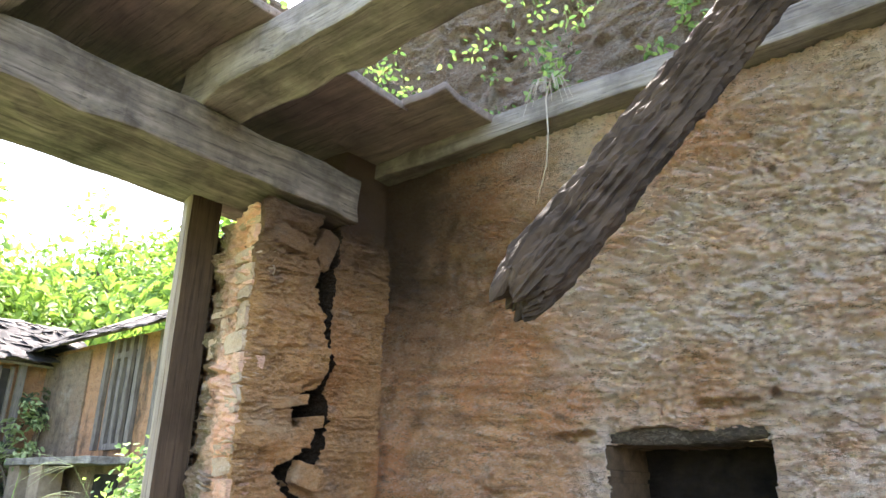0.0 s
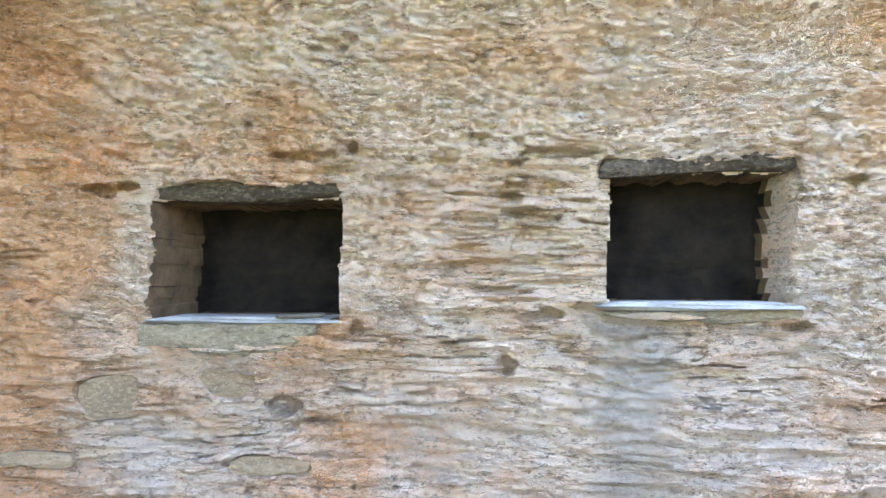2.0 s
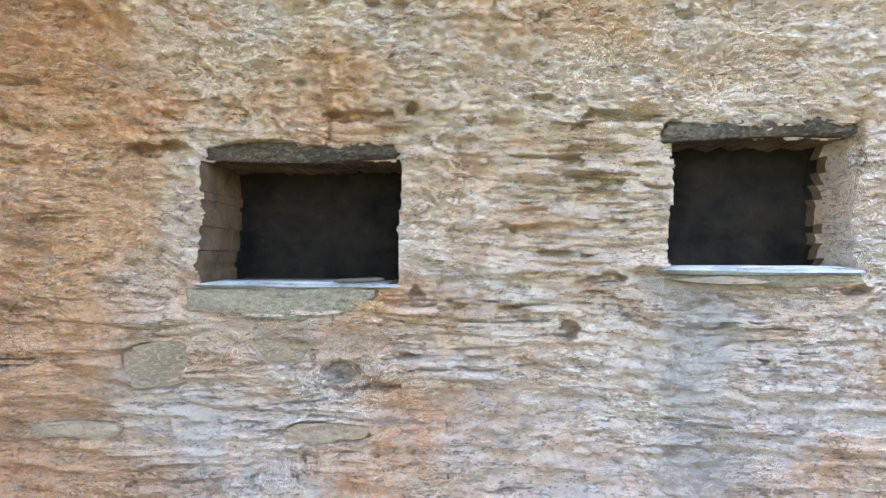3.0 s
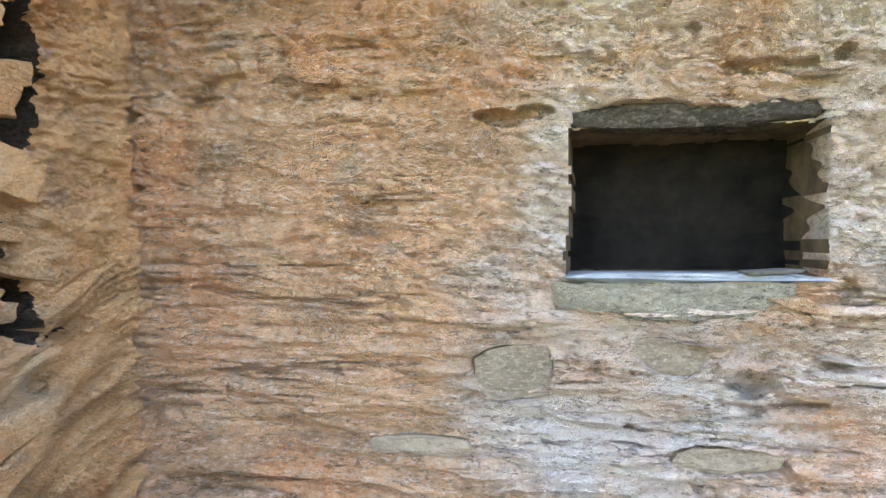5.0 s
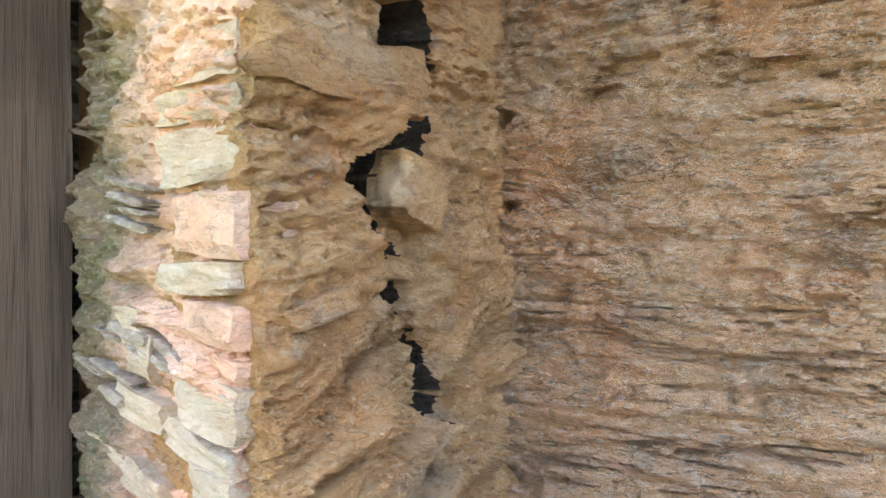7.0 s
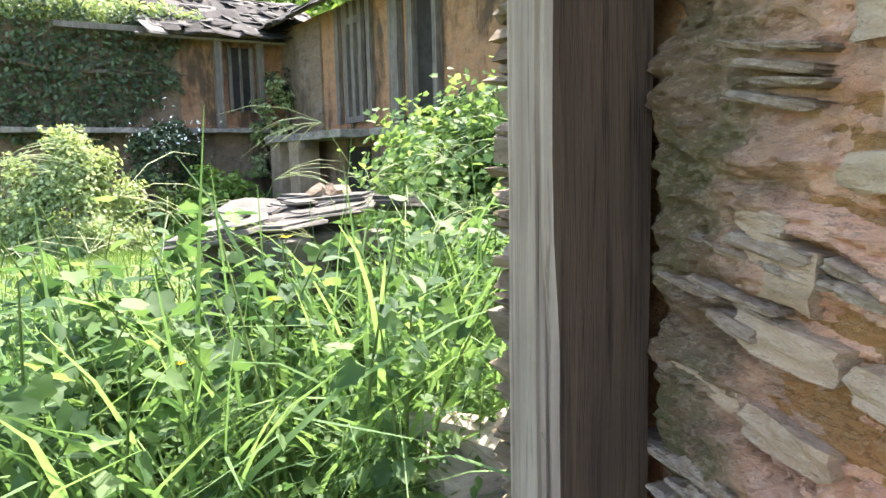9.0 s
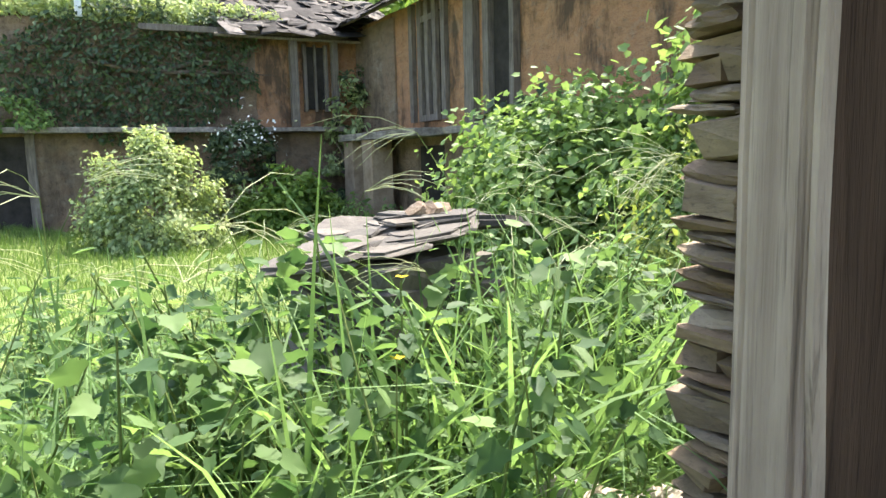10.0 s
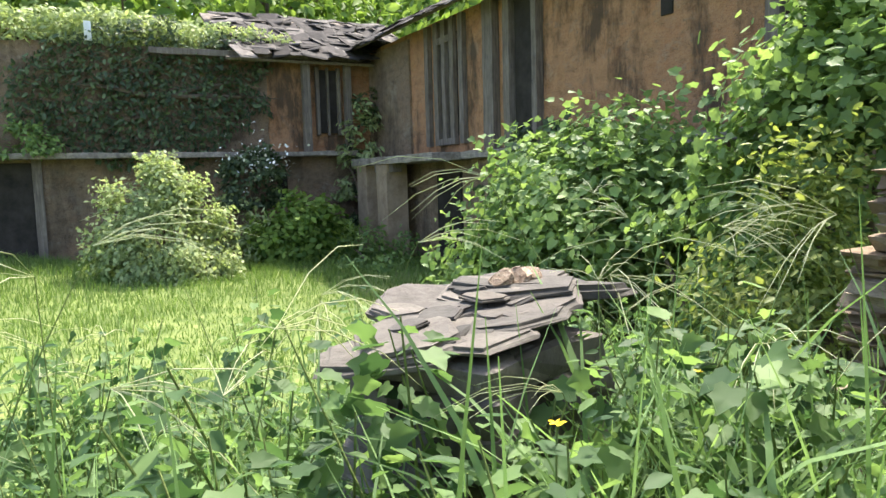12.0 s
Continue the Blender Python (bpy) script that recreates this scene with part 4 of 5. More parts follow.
for cx, cz, rx, rz, turn in ((-1.11, 1.117, 0.10, 0.062, 8), (-0.785, 1.153, 0.10, 0.040, -8), (-0.68, 0.945, 0.115, 0.028, 3), (-1.33, 0.945, 0.12, 0.022, 0)):
    c, d = math.cos(math.radians(turn)), math.sin(math.radians(turn))
    rim = [(math.copysign(abs(math.cos(k * 0.5236)) ** 0.7, math.cos(k * 0.5236)) * rx, math.copysign(abs(math.sin(k * 0.5236)) ** 0.7, math.sin(k * 0.5236)) * rz) for k in range(12)]
    outline_slab("flush_stone", [(cx + u * c - v * d, cz + u * d + v * c) for u, v in rim], 2.316, 2.42, MAT["flat"], wall_n, int(cx * -100), "smooth grey-brown stone flush with the plaster")
rs = random.Random(21)
# sills, lintels and slabs of the niches
for at, size, rot, kind in (
        ((-0.55, 2.32, 1.272), (0.12, 0.08, 0.03), (4, 12, 0), "flake"), ((-0.745, 2.42, 1.320), (0.50, 0.28, 0.018), (-1, 0, 0), "slab"),
        ((-0.93, 2.318, 1.260), (0.20, 0.06, 0.018), (0, 3, 0), "flake"), ((-0.76, 2.318, 1.252), (0.26, 0.06, 0.02), (0, -2, 0), "flake"), ((0.41, 2.41, 1.362), (0.47, 0.28, 0.022), (-1, 0, 0), "slab"),
        ((0.31, 2.322, 1.338), (0.24, 0.07, 0.022), (0, 1, 0), "flake"), ((-0.80, 2.392, 1.662), (0.40, 0.14, 0.05), (0, 2, 0), "niche"), ((-0.575, 2.394, 1.664), (0.18, 0.14, 0.045), (0, -3, 0), "niche"),
        ((0.33, 2.392, 1.718), (0.34, 0.14, 0.05), (0, -3, 0), "niche"), ((0.56, 2.394, 1.722), (0.20, 0.14, 0.05), (0, 2, 0), "niche"), ((-0.60, 2.33, 1.335), (0.12, 0.09, 0.008), (0, -2, 12), "slate"),
                ):
    stone("stone", kind, wall_n, at, size, rot, rnd=rs)
for k in range(90):
    zone = rs.random()
    if zone < 0.4:
        x, z = rs.uniform(-0.42, 0.16), rs.uniform(1.0, 1.75)
    elif zone < 0.75:
        x, z = rs.uniform(-1.3, 1.2), rs.uniform(0.7, 1.24)
    elif zone < 0.9:
        x, z = rs.uniform(-1.35, 0.15), rs.uniform(1.72, 1.8)
    else:
        x, z = rs.uniform(-1.95, -1.1), rs.uniform(0.9, 1.8)
    w, h = rs.uniform(0.03, 0.10), rs.uniform(0.005, 0.014)
    if any(x0 - w / 2 < x < x1 + w / 2 and z0 < z < z1 for x0, x1, z0, z1 in ((-1.0, -0.48, 1.25, 1.69), (0.18, 0.65, 1.33, 1.74))):
        continue
    stone("stone", "flake", wall_n, (x, 2.326 + rs.uniform(-0.010, 0.010), z), (w, 0.06, h), (rs.uniform(-5, 5), rs.uniform(-5, 5), rs.uniform(-6, 6)), rnd=rs)

# quoins at the inner corner of the doorway
def on_reveal(d, proud):
    """The place d metres along the reveal from its inner corner, standing proud of it."""
    return -2.0 - 0.967 * d - 0.253 * proud, 1.575 + 0.253 * d - 0.967 * proud


z = 0.5
while z < 2.46:
    h = rs.choice((0.022, 0.032, 0.045, 0.055, 0.07))
    dip, d = rs.uniform(0, 4) + (7 if 0.95 < z < 1.33 else 0), 0.004
    while d < 0.36:
        w = rs.uniform(0.09, 0.2) if d < 0.02 else rs.uniform(0.05, 0.16)
        first = d < 0.02
        if first or rs.random() < 0.1:
            x, y = on_reveal(d + w / 2 - 0.006, (-0.045 if first else -0.048) + rs.uniform(0.0, 0.012))
            stone("quoin" if first else "stone", "quoin", wall_r, (x, y, z + h / 2 + d * math.tan(math.radians(dip))), (w * 0.98, 0.095, h * 1.06), (rs.uniform(-4, 4), dip + rs.uniform(-2, 2), -15 + rs.uniform(-4, 4)), rnd=rs)
        d += w + rs.uniform(0.003, 0.012)
    z += h + rs.uniform(0.003, 0.010)
# stacks of thin slates packed into holes of the reveal
for d0, d1, z0, z1 in ((0.17, 0.26, 1.475, 1.53), (0.08, 0.3, 1.31, 1.33), (0.22, 0.30, 1.26, 1.30), (0.26, 0.36, 1.02, 1.10)):
    z = z0
    while z < z1:
        d, h = d0 + rs.uniform(0, 0.03), rs.uniform(0.008, 0.016)
        while d < d1:
            w = rs.uniform(0.05, 0.12)
            x, y = on_reveal(d + w / 2, rs.uniform(-0.036, -0.022))
            stone("slate", "jambpale", wall_r, (x, y, z + 0.16 * (d - d0)), (w, 0.08, h), (rs.uniform(-5, 5), 8 + rs.uniform(-5, 5), -15 + rs.uniform(-5, 5)), rnd=rs)
            d += w + 0.004
        z += h + rs.uniform(0.002, 0.006)
# blocks and dipping slabs in the face beside the doorway
SHAPES["bed"] = [stone_mesh("stone", MAT["stub"], 620 + k) for k in range(5)]
SHAPES["clod"] = [worn_stone_mesh("stone", MAT["stub"], 600 + k) for k in range(5)]
z = 0.7
while z < 2.42:
    low_part = z < 1.36
    h = rs.choice((0.02, 0.03, 0.045, 0.055)) if low_part else rs.choice((0.045, 0.06, 0.08, 0.10))
    dip = rs.uniform(12, 19) if low_part else rs.uniform(-5, 6)
    y = 1.60
    while y < 2.1:
        w = rs.uniform(0.10, 0.24) if y < 1.9 else rs.uniform(0.05, 0.14)
        mid_y = y + w / 2
        zz = z + h / 2 - 0.2 * low_part + (mid_y - 1.6) * math.tan(math.radians(dip)) + (0.2 if low_part else 0.0)
        left, right = np.interp(zz, CZ, CL), np.interp(zz, CZ, CR)
        clear = mid_y + w / 2 < left + 0.015 or mid_y - w / 2 > right - 0.015 or right - left < 0.01
        if clear and rs.random() < ((0.5 if low_part else 0.16) if mid_y < left else 0.06):
            stone("stone", "bed" if low_part else "clod", wall_w, (-2.015 + rs.uniform(-0.008, 0.012) + (0.012 if mid_y < left else -0.01) + (0.022 if low_part else 0.0), mid_y, zz), (0.07, w * 0.97, h * 0.95), ((dip if low_part else -dip) + rs.uniform(-4, 4), rs.uniform(-4, 4), rs.uniform(-4, 4)), rnd=rs)
        y += w + 0.005
    z += h * (1.0 if low_part else 1.05)
# plaster slabs that stand off beside the crack
for at, size, rot in (((-1.99, 1.725, 1.655), (0.07, 0.31, 0.075), (1, 0, 0)), ((-1.99, 1.88, 1.525), (0.07, 0.11, 0.09), (-18, 0, 0)), ((-1.985, 1.77, 1.78), (0.06, 0.16, 0.04), (12, 0, 0)),
                      ((-1.99, 1.93, 1.345), (0.05, 0.10, 0.025), (-8, 0, 0)), ((-2.06, 1.90, 1.5), (0.10, 0.12, 0.03), (4, 0, 0)), ((-2.06, 1.90, 1.42), (0.1, 0.12, 0.035), (-6, 0, 0)),
                      ((-2.07, 1.93, 1.72), (0.1, 0.12, 0.05), (9, 0, 0)), ((-2.08, 1.9, 1.27), (0.1, 0.12, 0.04), (-4, 0, 0)), ((-2.05, 1.93, 2.42), (0.08, 0.1, 0.16), (-25, 0, 0)),
                      ((-1.985, 1.70, 1.17), (0.05, 0.2, 0.03), (22, 0, 0)), ((-1.985, 1.80, 1.12), (0.05, 0.22, 0.022), (28, 0, 0)), ((-1.985, 1.92, 1.06), (0.05, 0.2, 0.025), (30, 0, 0))):
    stone("plaster_slab", "mud", wall_w, at, size, rot, rnd=rs)
# dark rubble stones of the outer jamb, one or two across each course
z = 0.25
while z < 2.5:
    h = rs.choice((0.010, 0.013, 0.017, 0.022, 0.03, 0.042))
    x, end = -2.735 + rs.uniform(-0.012, 0.016), -2.50
    while x < end - 0.03:
        w = min(rs.uniform(0.05, 0.16), end - x)
        lay = 1 if h < 0.03 or rs.random() < 0.6 else 2
        for k in range(lay):
            stone("jamb_stone", rs.choice(("jamb", "jamb", "jamb_slate")), wall_r, (x + w / 2, 1.80 + rs.uniform(-0.010, 0.006), z + h * (k + 0.5) / lay), (w * 1.06, 0.21, h * 1.12 / lay), (rs.uniform(-3, 3), rs.uniform(-5, 5), rs.uniform(-4, 4)), rnd=rs)
        x += w + 0.002
    z += h + rs.uniform(0.000, 0.006)

# ---- the courtyard ----
def ground_z(x, y):
    heap = 0.55 * np.exp(-(((x + 3.2) / 0.6) ** 2 + ((y - 2.0) / 0.5) ** 2))
    sill = 0.3 * np.exp(-(((x + 2.9) / 1.3) ** 2 + ((y - 1.0) / 1.4) ** 2))
    rise = 0.5 * smooth(-12, -18, x) * smooth(4, -2, y)
    hill = 0.42 * np.maximum(0, y - 10.5) * smooth(40, 20, x) + 0.22 * np.maximum(0, -22 - x)
    hill = np.minimum(hill, 22 + 0 * x)
    return heap + sill + rise + hill + 0.06 * (fbm(x * 0.9, y * 0.9, 3) - 0.5)
gx, gy = np.concatenate([np.linspace(-200, -60, 8), np.linspace(-56, -20, 18), np.linspace(-19, -2.62, 140)]), np.concatenate([np.linspace(-200, -9, 12), np.linspace(-8, 9, 120), np.linspace(10, 60, 26), np.linspace(70, 200, 8)])
GX, GY = np.meshgrid(gx, gy, indexing="ij")
GZ = ground_z(GX, GY) - 0.02
gi = np.arange(GX.size).reshape(GX.shape)
gf = np.stack([gi[:-1, :-1], gi[1:, :-1], gi[1:, 1:], gi[:-1, 1:]], -1).reshape(-1, 4)
tagged(mesh_object("ground", np.stack([GX, GY, GZ], -1).reshape(-1, 3), gf, MAT["lawn"], soft=True), "grassy courtyard ground with bare patches", "ground", "", "structure")
back = part("ground_beyond", rough_box(-2.6, 200, -200, 200, -0.5, -0.06, 60, 0.0, 0.0), MAT["lawn"])
tagged(back, "open grassy ground", "ground", "", "structure")

house = thing("house", "long two-storey stone house with ruined ivy-grown wall", "house", "", (-17.6, 0, 0))
wing = thing("house", "two-storey orange mud-rendered house with slate roof", "house", "", (-11, 7.2, 0))


def house_box(name, par, x0, x1, y0, y1, z0, z1, mat, amp=0.015, cell=0.3, label="", bev=0.01):
    px, py, pz = par.location
    return part(name, rough_box(x0 - px, x1 - px, y0 - py, y1 - py, z0 - pz, z1 - pz, cell, amp, bev, int(abs(x0 * 31 + y0 * 17 + z0 * 7))), mat, par, label)


house_box("lower_wall", house, -18.1, -17.6, -7, 7.2, 0, 2.1, MAT["facade_stone"])
house_box("upper_wall", house, -18.1, -17.65, -7, 4.9, 2.1, 4.25, MAT["facade_stone"], 0.03, 0.2, "grey-brown rubble upper wall")
house_box("upper_wall", house, -18.1, -17.65, 4.9, 7.2, 2.1, 4.25, MAT["facade"])
house_box("ledge", house, -17.7, -17.2, -7, 6.7, 2.1, 2.2, MAT["rafter"])
house_box("lower_wall", wing, -17.6, -4, 7.2, 7.7, 0, 1.95, MAT["facade_stone"])
house_box("upper_wall", wing, -17.6, -4, 7.22, 7.7, 1.95, 4.4, MAT["facade"])

# house, left wing: dark sheets that paint the shade of openings, posts, roof
house_box("doorway_dark_sheet", house, -17.64, -17.57, -1.0, 0.5, 0.0, 2.04, MAT["dark"], 0.0, 2, "dark sheet standing for an open doorway")
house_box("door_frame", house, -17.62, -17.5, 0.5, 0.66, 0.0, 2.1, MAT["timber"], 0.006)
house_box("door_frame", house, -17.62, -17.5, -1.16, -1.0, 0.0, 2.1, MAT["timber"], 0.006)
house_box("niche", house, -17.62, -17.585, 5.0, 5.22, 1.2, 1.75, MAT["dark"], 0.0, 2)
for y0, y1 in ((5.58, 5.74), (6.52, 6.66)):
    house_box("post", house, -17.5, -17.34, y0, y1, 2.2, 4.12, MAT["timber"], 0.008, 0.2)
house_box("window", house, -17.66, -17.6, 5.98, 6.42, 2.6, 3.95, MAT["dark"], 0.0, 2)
for y0, y1 in ((5.92, 6.0), (6.40, 6.48), (6.17, 6.22)):
    house_box("window_frame", house, -17.64, -17.54, y0, y1, 2.55, 4.0, MAT["timber"], 0.004, 0.3)
house_box("eave_beam", house, -17.45, -17.3, 2.6, 6.9, 4.08, 4.2, MAT["timber"], 0.012, 0.3)
house_box("roof_deck", house, -20.2, -17.2, 4.0, 8.6, 4.2, 4.26, MAT["timber"], 0.01, 0.5).matrix_basis = pose(0, 0, 4.2) @ pose(0, 0, 0, 0, 28, 0) @ pose(0, 0, -4.2)
house_box("roof", house, -21, -18.0, -7, 4.2, 4.1, 4.3, MAT["facade_stone"], 0.03, 0.5)
house_box("back_wall", house, -21.4, -21, -7, 9.5, 0, 5.0, MAT["facade_stone"], 0.02, 0.6)
SHAPES["roof_slate"] = [stone_mesh("slate", MAT["roof"], 300 + k) for k in range(5)]
for row in range(10):
    for k in range(11):
        y = 4.35 + 0.36 * k + rs.uniform(-0.1, 0.1)
        up = row * 0.27 + rs.uniform(-0.05, 0.05)
        stone("slate", "roof_slate", house, (-17.15 - up * 0.88, y, 4.20 + up * 0.47 + 0.02 * rs.random()), (0.46, rs.uniform(0.3, 0.55), 0.03),
              (rs.uniform(-10, 10), 27 + rs.uniform(-12, 8), rs.uniform(-25, 25)), rnd=rs)
# right wing: porch, dark sheets in place of shaded openings, roof
house_box("corner_wall", wing, -17.6, -15.5, 7.17, 7.3, 1.96, 4.3, MAT["facade_stone"])
house_box("porch_slab", wing, -17.0, -13.2, 6.45, 7.25, 1.86, 2.0, MAT["rafter"], 0.02, 0.2)
house_box("porch_pillar", wing, -15.75, -15.25, 6.5, 6.95, 0.0, 1.86, MAT["pillar"], 0.012, 0.2)
house_box("porch_pillar", wing, -16.95, -16.4, 6.55, 7.2, 0.0, 1.86, MAT["pillar"], 0.012, 0.2)
house_box("bracket", wing, -15.95, -15.05, 6.55, 6.75, 1.7, 1.86, MAT["timber"], 0.01, 0.15)
house_box("lower_door_sheet", wing, -14.4, -13.5, 7.16, 7.22, 0.0, 1.7, MAT["dark"], 0.0, 2, "dark sheet standing for the doorway under the porch")
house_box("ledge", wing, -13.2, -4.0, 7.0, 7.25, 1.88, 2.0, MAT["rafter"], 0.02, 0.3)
house_box("window_dark_sheet", wing, -14.35, -13.6, 7.2, 7.24, 2.3, 4.1, MAT["dark"], 0.0, 2)
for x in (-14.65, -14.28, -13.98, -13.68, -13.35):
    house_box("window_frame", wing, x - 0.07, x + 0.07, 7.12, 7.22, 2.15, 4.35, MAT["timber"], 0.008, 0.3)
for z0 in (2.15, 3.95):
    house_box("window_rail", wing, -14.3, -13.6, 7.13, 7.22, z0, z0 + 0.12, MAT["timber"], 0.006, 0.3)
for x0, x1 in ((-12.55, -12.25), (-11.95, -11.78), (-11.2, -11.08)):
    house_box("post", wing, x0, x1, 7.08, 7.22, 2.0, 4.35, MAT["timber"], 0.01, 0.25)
house_box("upper_door_sheet", wing, -11.78, -11.2, 7.19, 7.235, 2.1, 4.2, MAT["dark"], 0.0, 2, "dark sheet standing for the upper doorway")
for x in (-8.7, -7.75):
    house_box("vent_dark_sheet", wing, x - 0.09, x + 0.09, 7.2, 7.232, 3.35, 3.75, MAT["dark"], 0.0, 2)
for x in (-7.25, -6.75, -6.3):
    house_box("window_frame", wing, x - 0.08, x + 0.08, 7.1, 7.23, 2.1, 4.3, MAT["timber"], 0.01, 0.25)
house_box("window_dark_sheet", wing, -7.2, -6.35, 7.2, 7.236, 2.3, 4.0, MAT["dark"], 0.0, 2)
deck = house_box("roof_deck", wing, -18.2, -3.8, 6.75, 9.6, 4.38, 4.44, MAT["timber"], 0.01, 0.6)
deck.matrix_basis = pose(0, -0.4, 4.4) @ pose(0, 0, 0, 28, 0, 0) @ pose(0, 0.4, -4.4)
house_box("back_wall", wing, -18, -4, 9.9, 10.3, 0, 5.2, MAT["facade_stone"], 0.02, 0.8)
for row in range(4):
    for k in range(44):
        up = row * 0.3 + rs.uniform(-0.06, 0.06)
        stone("slate", "roof_slate", wing, (-18.0 + 0.33 * k + rs.uniform(-0.1, 0.1), 6.74 + up * 0.88, 4.43 + up * 0.47), (rs.uniform(0.3, 0.55), 0.46, 0.03),
              (28 + rs.uniform(-6, 6), rs.uniform(-6, 6), rs.uniform(-14, 14)), rnd=rs)


# ---- plants ----
def bush(name, label, at, radii, n, size, kind, mat, seed, clumps=40, category="bush", stems=5, low=-0.2, boxy=False):
    """A shrub or vine mound: stems, and leaves in clumps over an uneven dome."""
    rng = np.random.default_rng(seed)
    top = thing(name, label, category, "", at)
    d = rng.normal(size=(clumps, 3))
    d[:, 2] = np.abs(d[:, 2]) * 0.9 + low
    d /= np.linalg.norm(d, axis=1, keepdims=True)
    if boxy:
        d /= (np.abs(d) ** 2.7).sum(1, keepdims=True) ** 0.37
    r = np.array(radii)
    cc = d * r * rng.uniform(0.58 if boxy else 0.72, 1.1, (clumps, 1))
    which = rng.integers(0, clumps, n)
    spread = 0.30 * min(radii)
    p = cc[which] + np.clip(rng.normal(size=(n, 3)), -1.5, 1.5) * spread * rng.uniform(0.5, 1.1, (n, 1))
    if category == "ivy":
        p = rng.uniform(-1, 1, (n, 3)) * r
        p[:, 2] = np.abs(p[:, 2]) if low > -0.3 else p[:, 2]
        keep = (p[:, 1] / r[1]) ** 2 + (p[:, 2] / r[2]) ** 2 < 0.15 + 1.3 * fbm(p[:, 1] * 1.3 + seed, p[:, 2] * 1.3, 3)
        p, n = p[keep], int(keep.sum())
    else:
        p[:, 2] = np.maximum(p[:, 2], 0.03)
    way, nrm = lying(p / r + (np.array([0.4, 0, 0]) if category == "ivy" else 0), rng)
    v, f = leaf_cloud(p, way, size * rng.uniform(0.55, 1.35, n), kind, rng, nrm)
    mesh_object("foliage", v, f, MAT[mat], top)
    for k in range(stems):
        e = cc[k] * 0.9
        part("stem", tube([(e[0] * 0.15, e[1] * 0.15, -0.05), (e[0] * 0.5, e[1] * 0.5, e[2] * 0.55), tuple(e)], [0.02 * max(radii), 0.013 * max(radii), 0.005], 6), MAT["bark"], top)
    return top


bush("vine_mound", "pale vine-smothered mound in the courtyard", (-15.2, 2.35, 0), (0.7, 0.92, 1.75), 22000, 0.09, "quad", "pale_leaf", 1, 40, boxy=True)
bush("shrub", "bright green leafy shrub beside the house", (-16.3, 5.1, 0), (0.6, 0.95, 1.2), 6500, 0.15, "quad", "tree_leaf", 2, 70)
bush("shrub", "grey-green shrub beside the house wall", (-16.6, 3.9, 0), (0.5, 0.6, 1.3), 1500, 0.12, "oval", "pale_leaf", 3, 30)
bush("flowering_bush", "dark bush with pale blossom against the ledge", (-17.0, 4.35, 1.1), (0.35, 0.7, 1.1), 1800, 0.11, "oval", "dark_leaf", 4, 30)
bl = bush("flowering_bush", "bush with white blossom spilling over the ledge", (-16.95, 4.35, 1.75), (0.3, 0.62, 0.5), 900, 0.11, "oval", "dark_leaf", 17, 24)
rng = np.random.default_rng(18)
bp = rng.normal(size=(150, 3)) * np.array([0.16, 0.34, 0.24]) + np.array([0.2, 0, 0.28])
bv, bf = leaf_cloud(bp, rng.normal(size=(150, 3)) + np.array([0.6, 0, 0.5]), rng.uniform(0.05, 0.1, 150), "quad", rng)
mesh_object("blossom", bv, bf, MAT["petal"], bl, )
bush("vine", "pale creeper climbing the porch corner", (-17.0, 6.7, 1.2), (0.4, 0.45, 2.0), 1200, 0.13, "oval", "pale_leaf", 5, 24)
bush("vine", "dark creeper hanging in the house corner", (-17.3, 6.95, 0.4), (0.3, 0.4, 4.0), 1500, 0.12, "oval", "dark_leaf", 6, 26)
bush("shrub", "low weeds by the porch pillar", (-14.9, 6.0, 0), (1.3, 0.6, 0.7), 1500, 0.11, "oval", "vine", 7, 30)
bush("vine_mound", "bright green vine heaped against the house", (-7.9, 5.6, 0), (1.8, 1.1, 1.85), 22000, 0.078, "lobed", "vine", 8, 85, low=0.3)
bush("shrub", "blue-green leafy shrub behind the vine", (-10.3, 6.6, 0.8), (1.1, 0.4, 1.35), 2600, 0.16, "lobed", "dark_leaf", 9, 40)
bush("vine", "lobed creeper climbing over the broken wall", (-5.3, 5.4, 0.4), (0.85, 0.75, 2.35), 8000, 0.075, "lobed", "vine", 10, 70, low=0.35)
bush("vine", "young creeper shoot with lobed leaves", (-6.1, 5.0, 0.2), (0.4, 0.45, 2.2), 1400, 0.08, "lobed", "vine", 11, 22)
bush("shrub", "yellow-green shrub beside the low wall", (-5.0, 4.4, 0), (0.55, 0.5, 1.75), 4000, 0.052, "oval", "yellow_leaf", 12, 40, low=0.35)
bush("ivy", "dark ivy covering the house wall", (-17.5, 2.75, 3.35), (0.16, 2.9, 1.5), 9500, 0.11, "oval", "dark_leaf", 13, 150, "ivy", 5, -0.4)
bush("ivy", "sunlit pale creeper along the wall top", (-18.0, 1.2, 4.25), (0.5, 4.4, 0.75), 12000, 0.12, "oval", "pale_leaf", 14, 130, "ivy")
bush("shrub", "weeds growing on the house ledge", (-17.35, 0.4, 2.15), (0.25, 0.8, 0.6), 900, 0.1, "oval", "vine", 15, 26)
bush("ivy", "green creeper on the stone house wall", (-17.5, -2.5, 3.3), (0.15, 1.6, 1.3), 6000, 0.13, "oval", "dark_leaf", 16, 40, "ivy", 5, -0.4)

# white tin plate on the ivy wall
tagged(part("wall_plate_sign", rough_box(-17.36, -17.34, 1.52, 1.64, 4.25, 4.6, 0.2, 0.0, 0.004), MAT["white"]), "small white tin plate fixed to the wall", "plate")


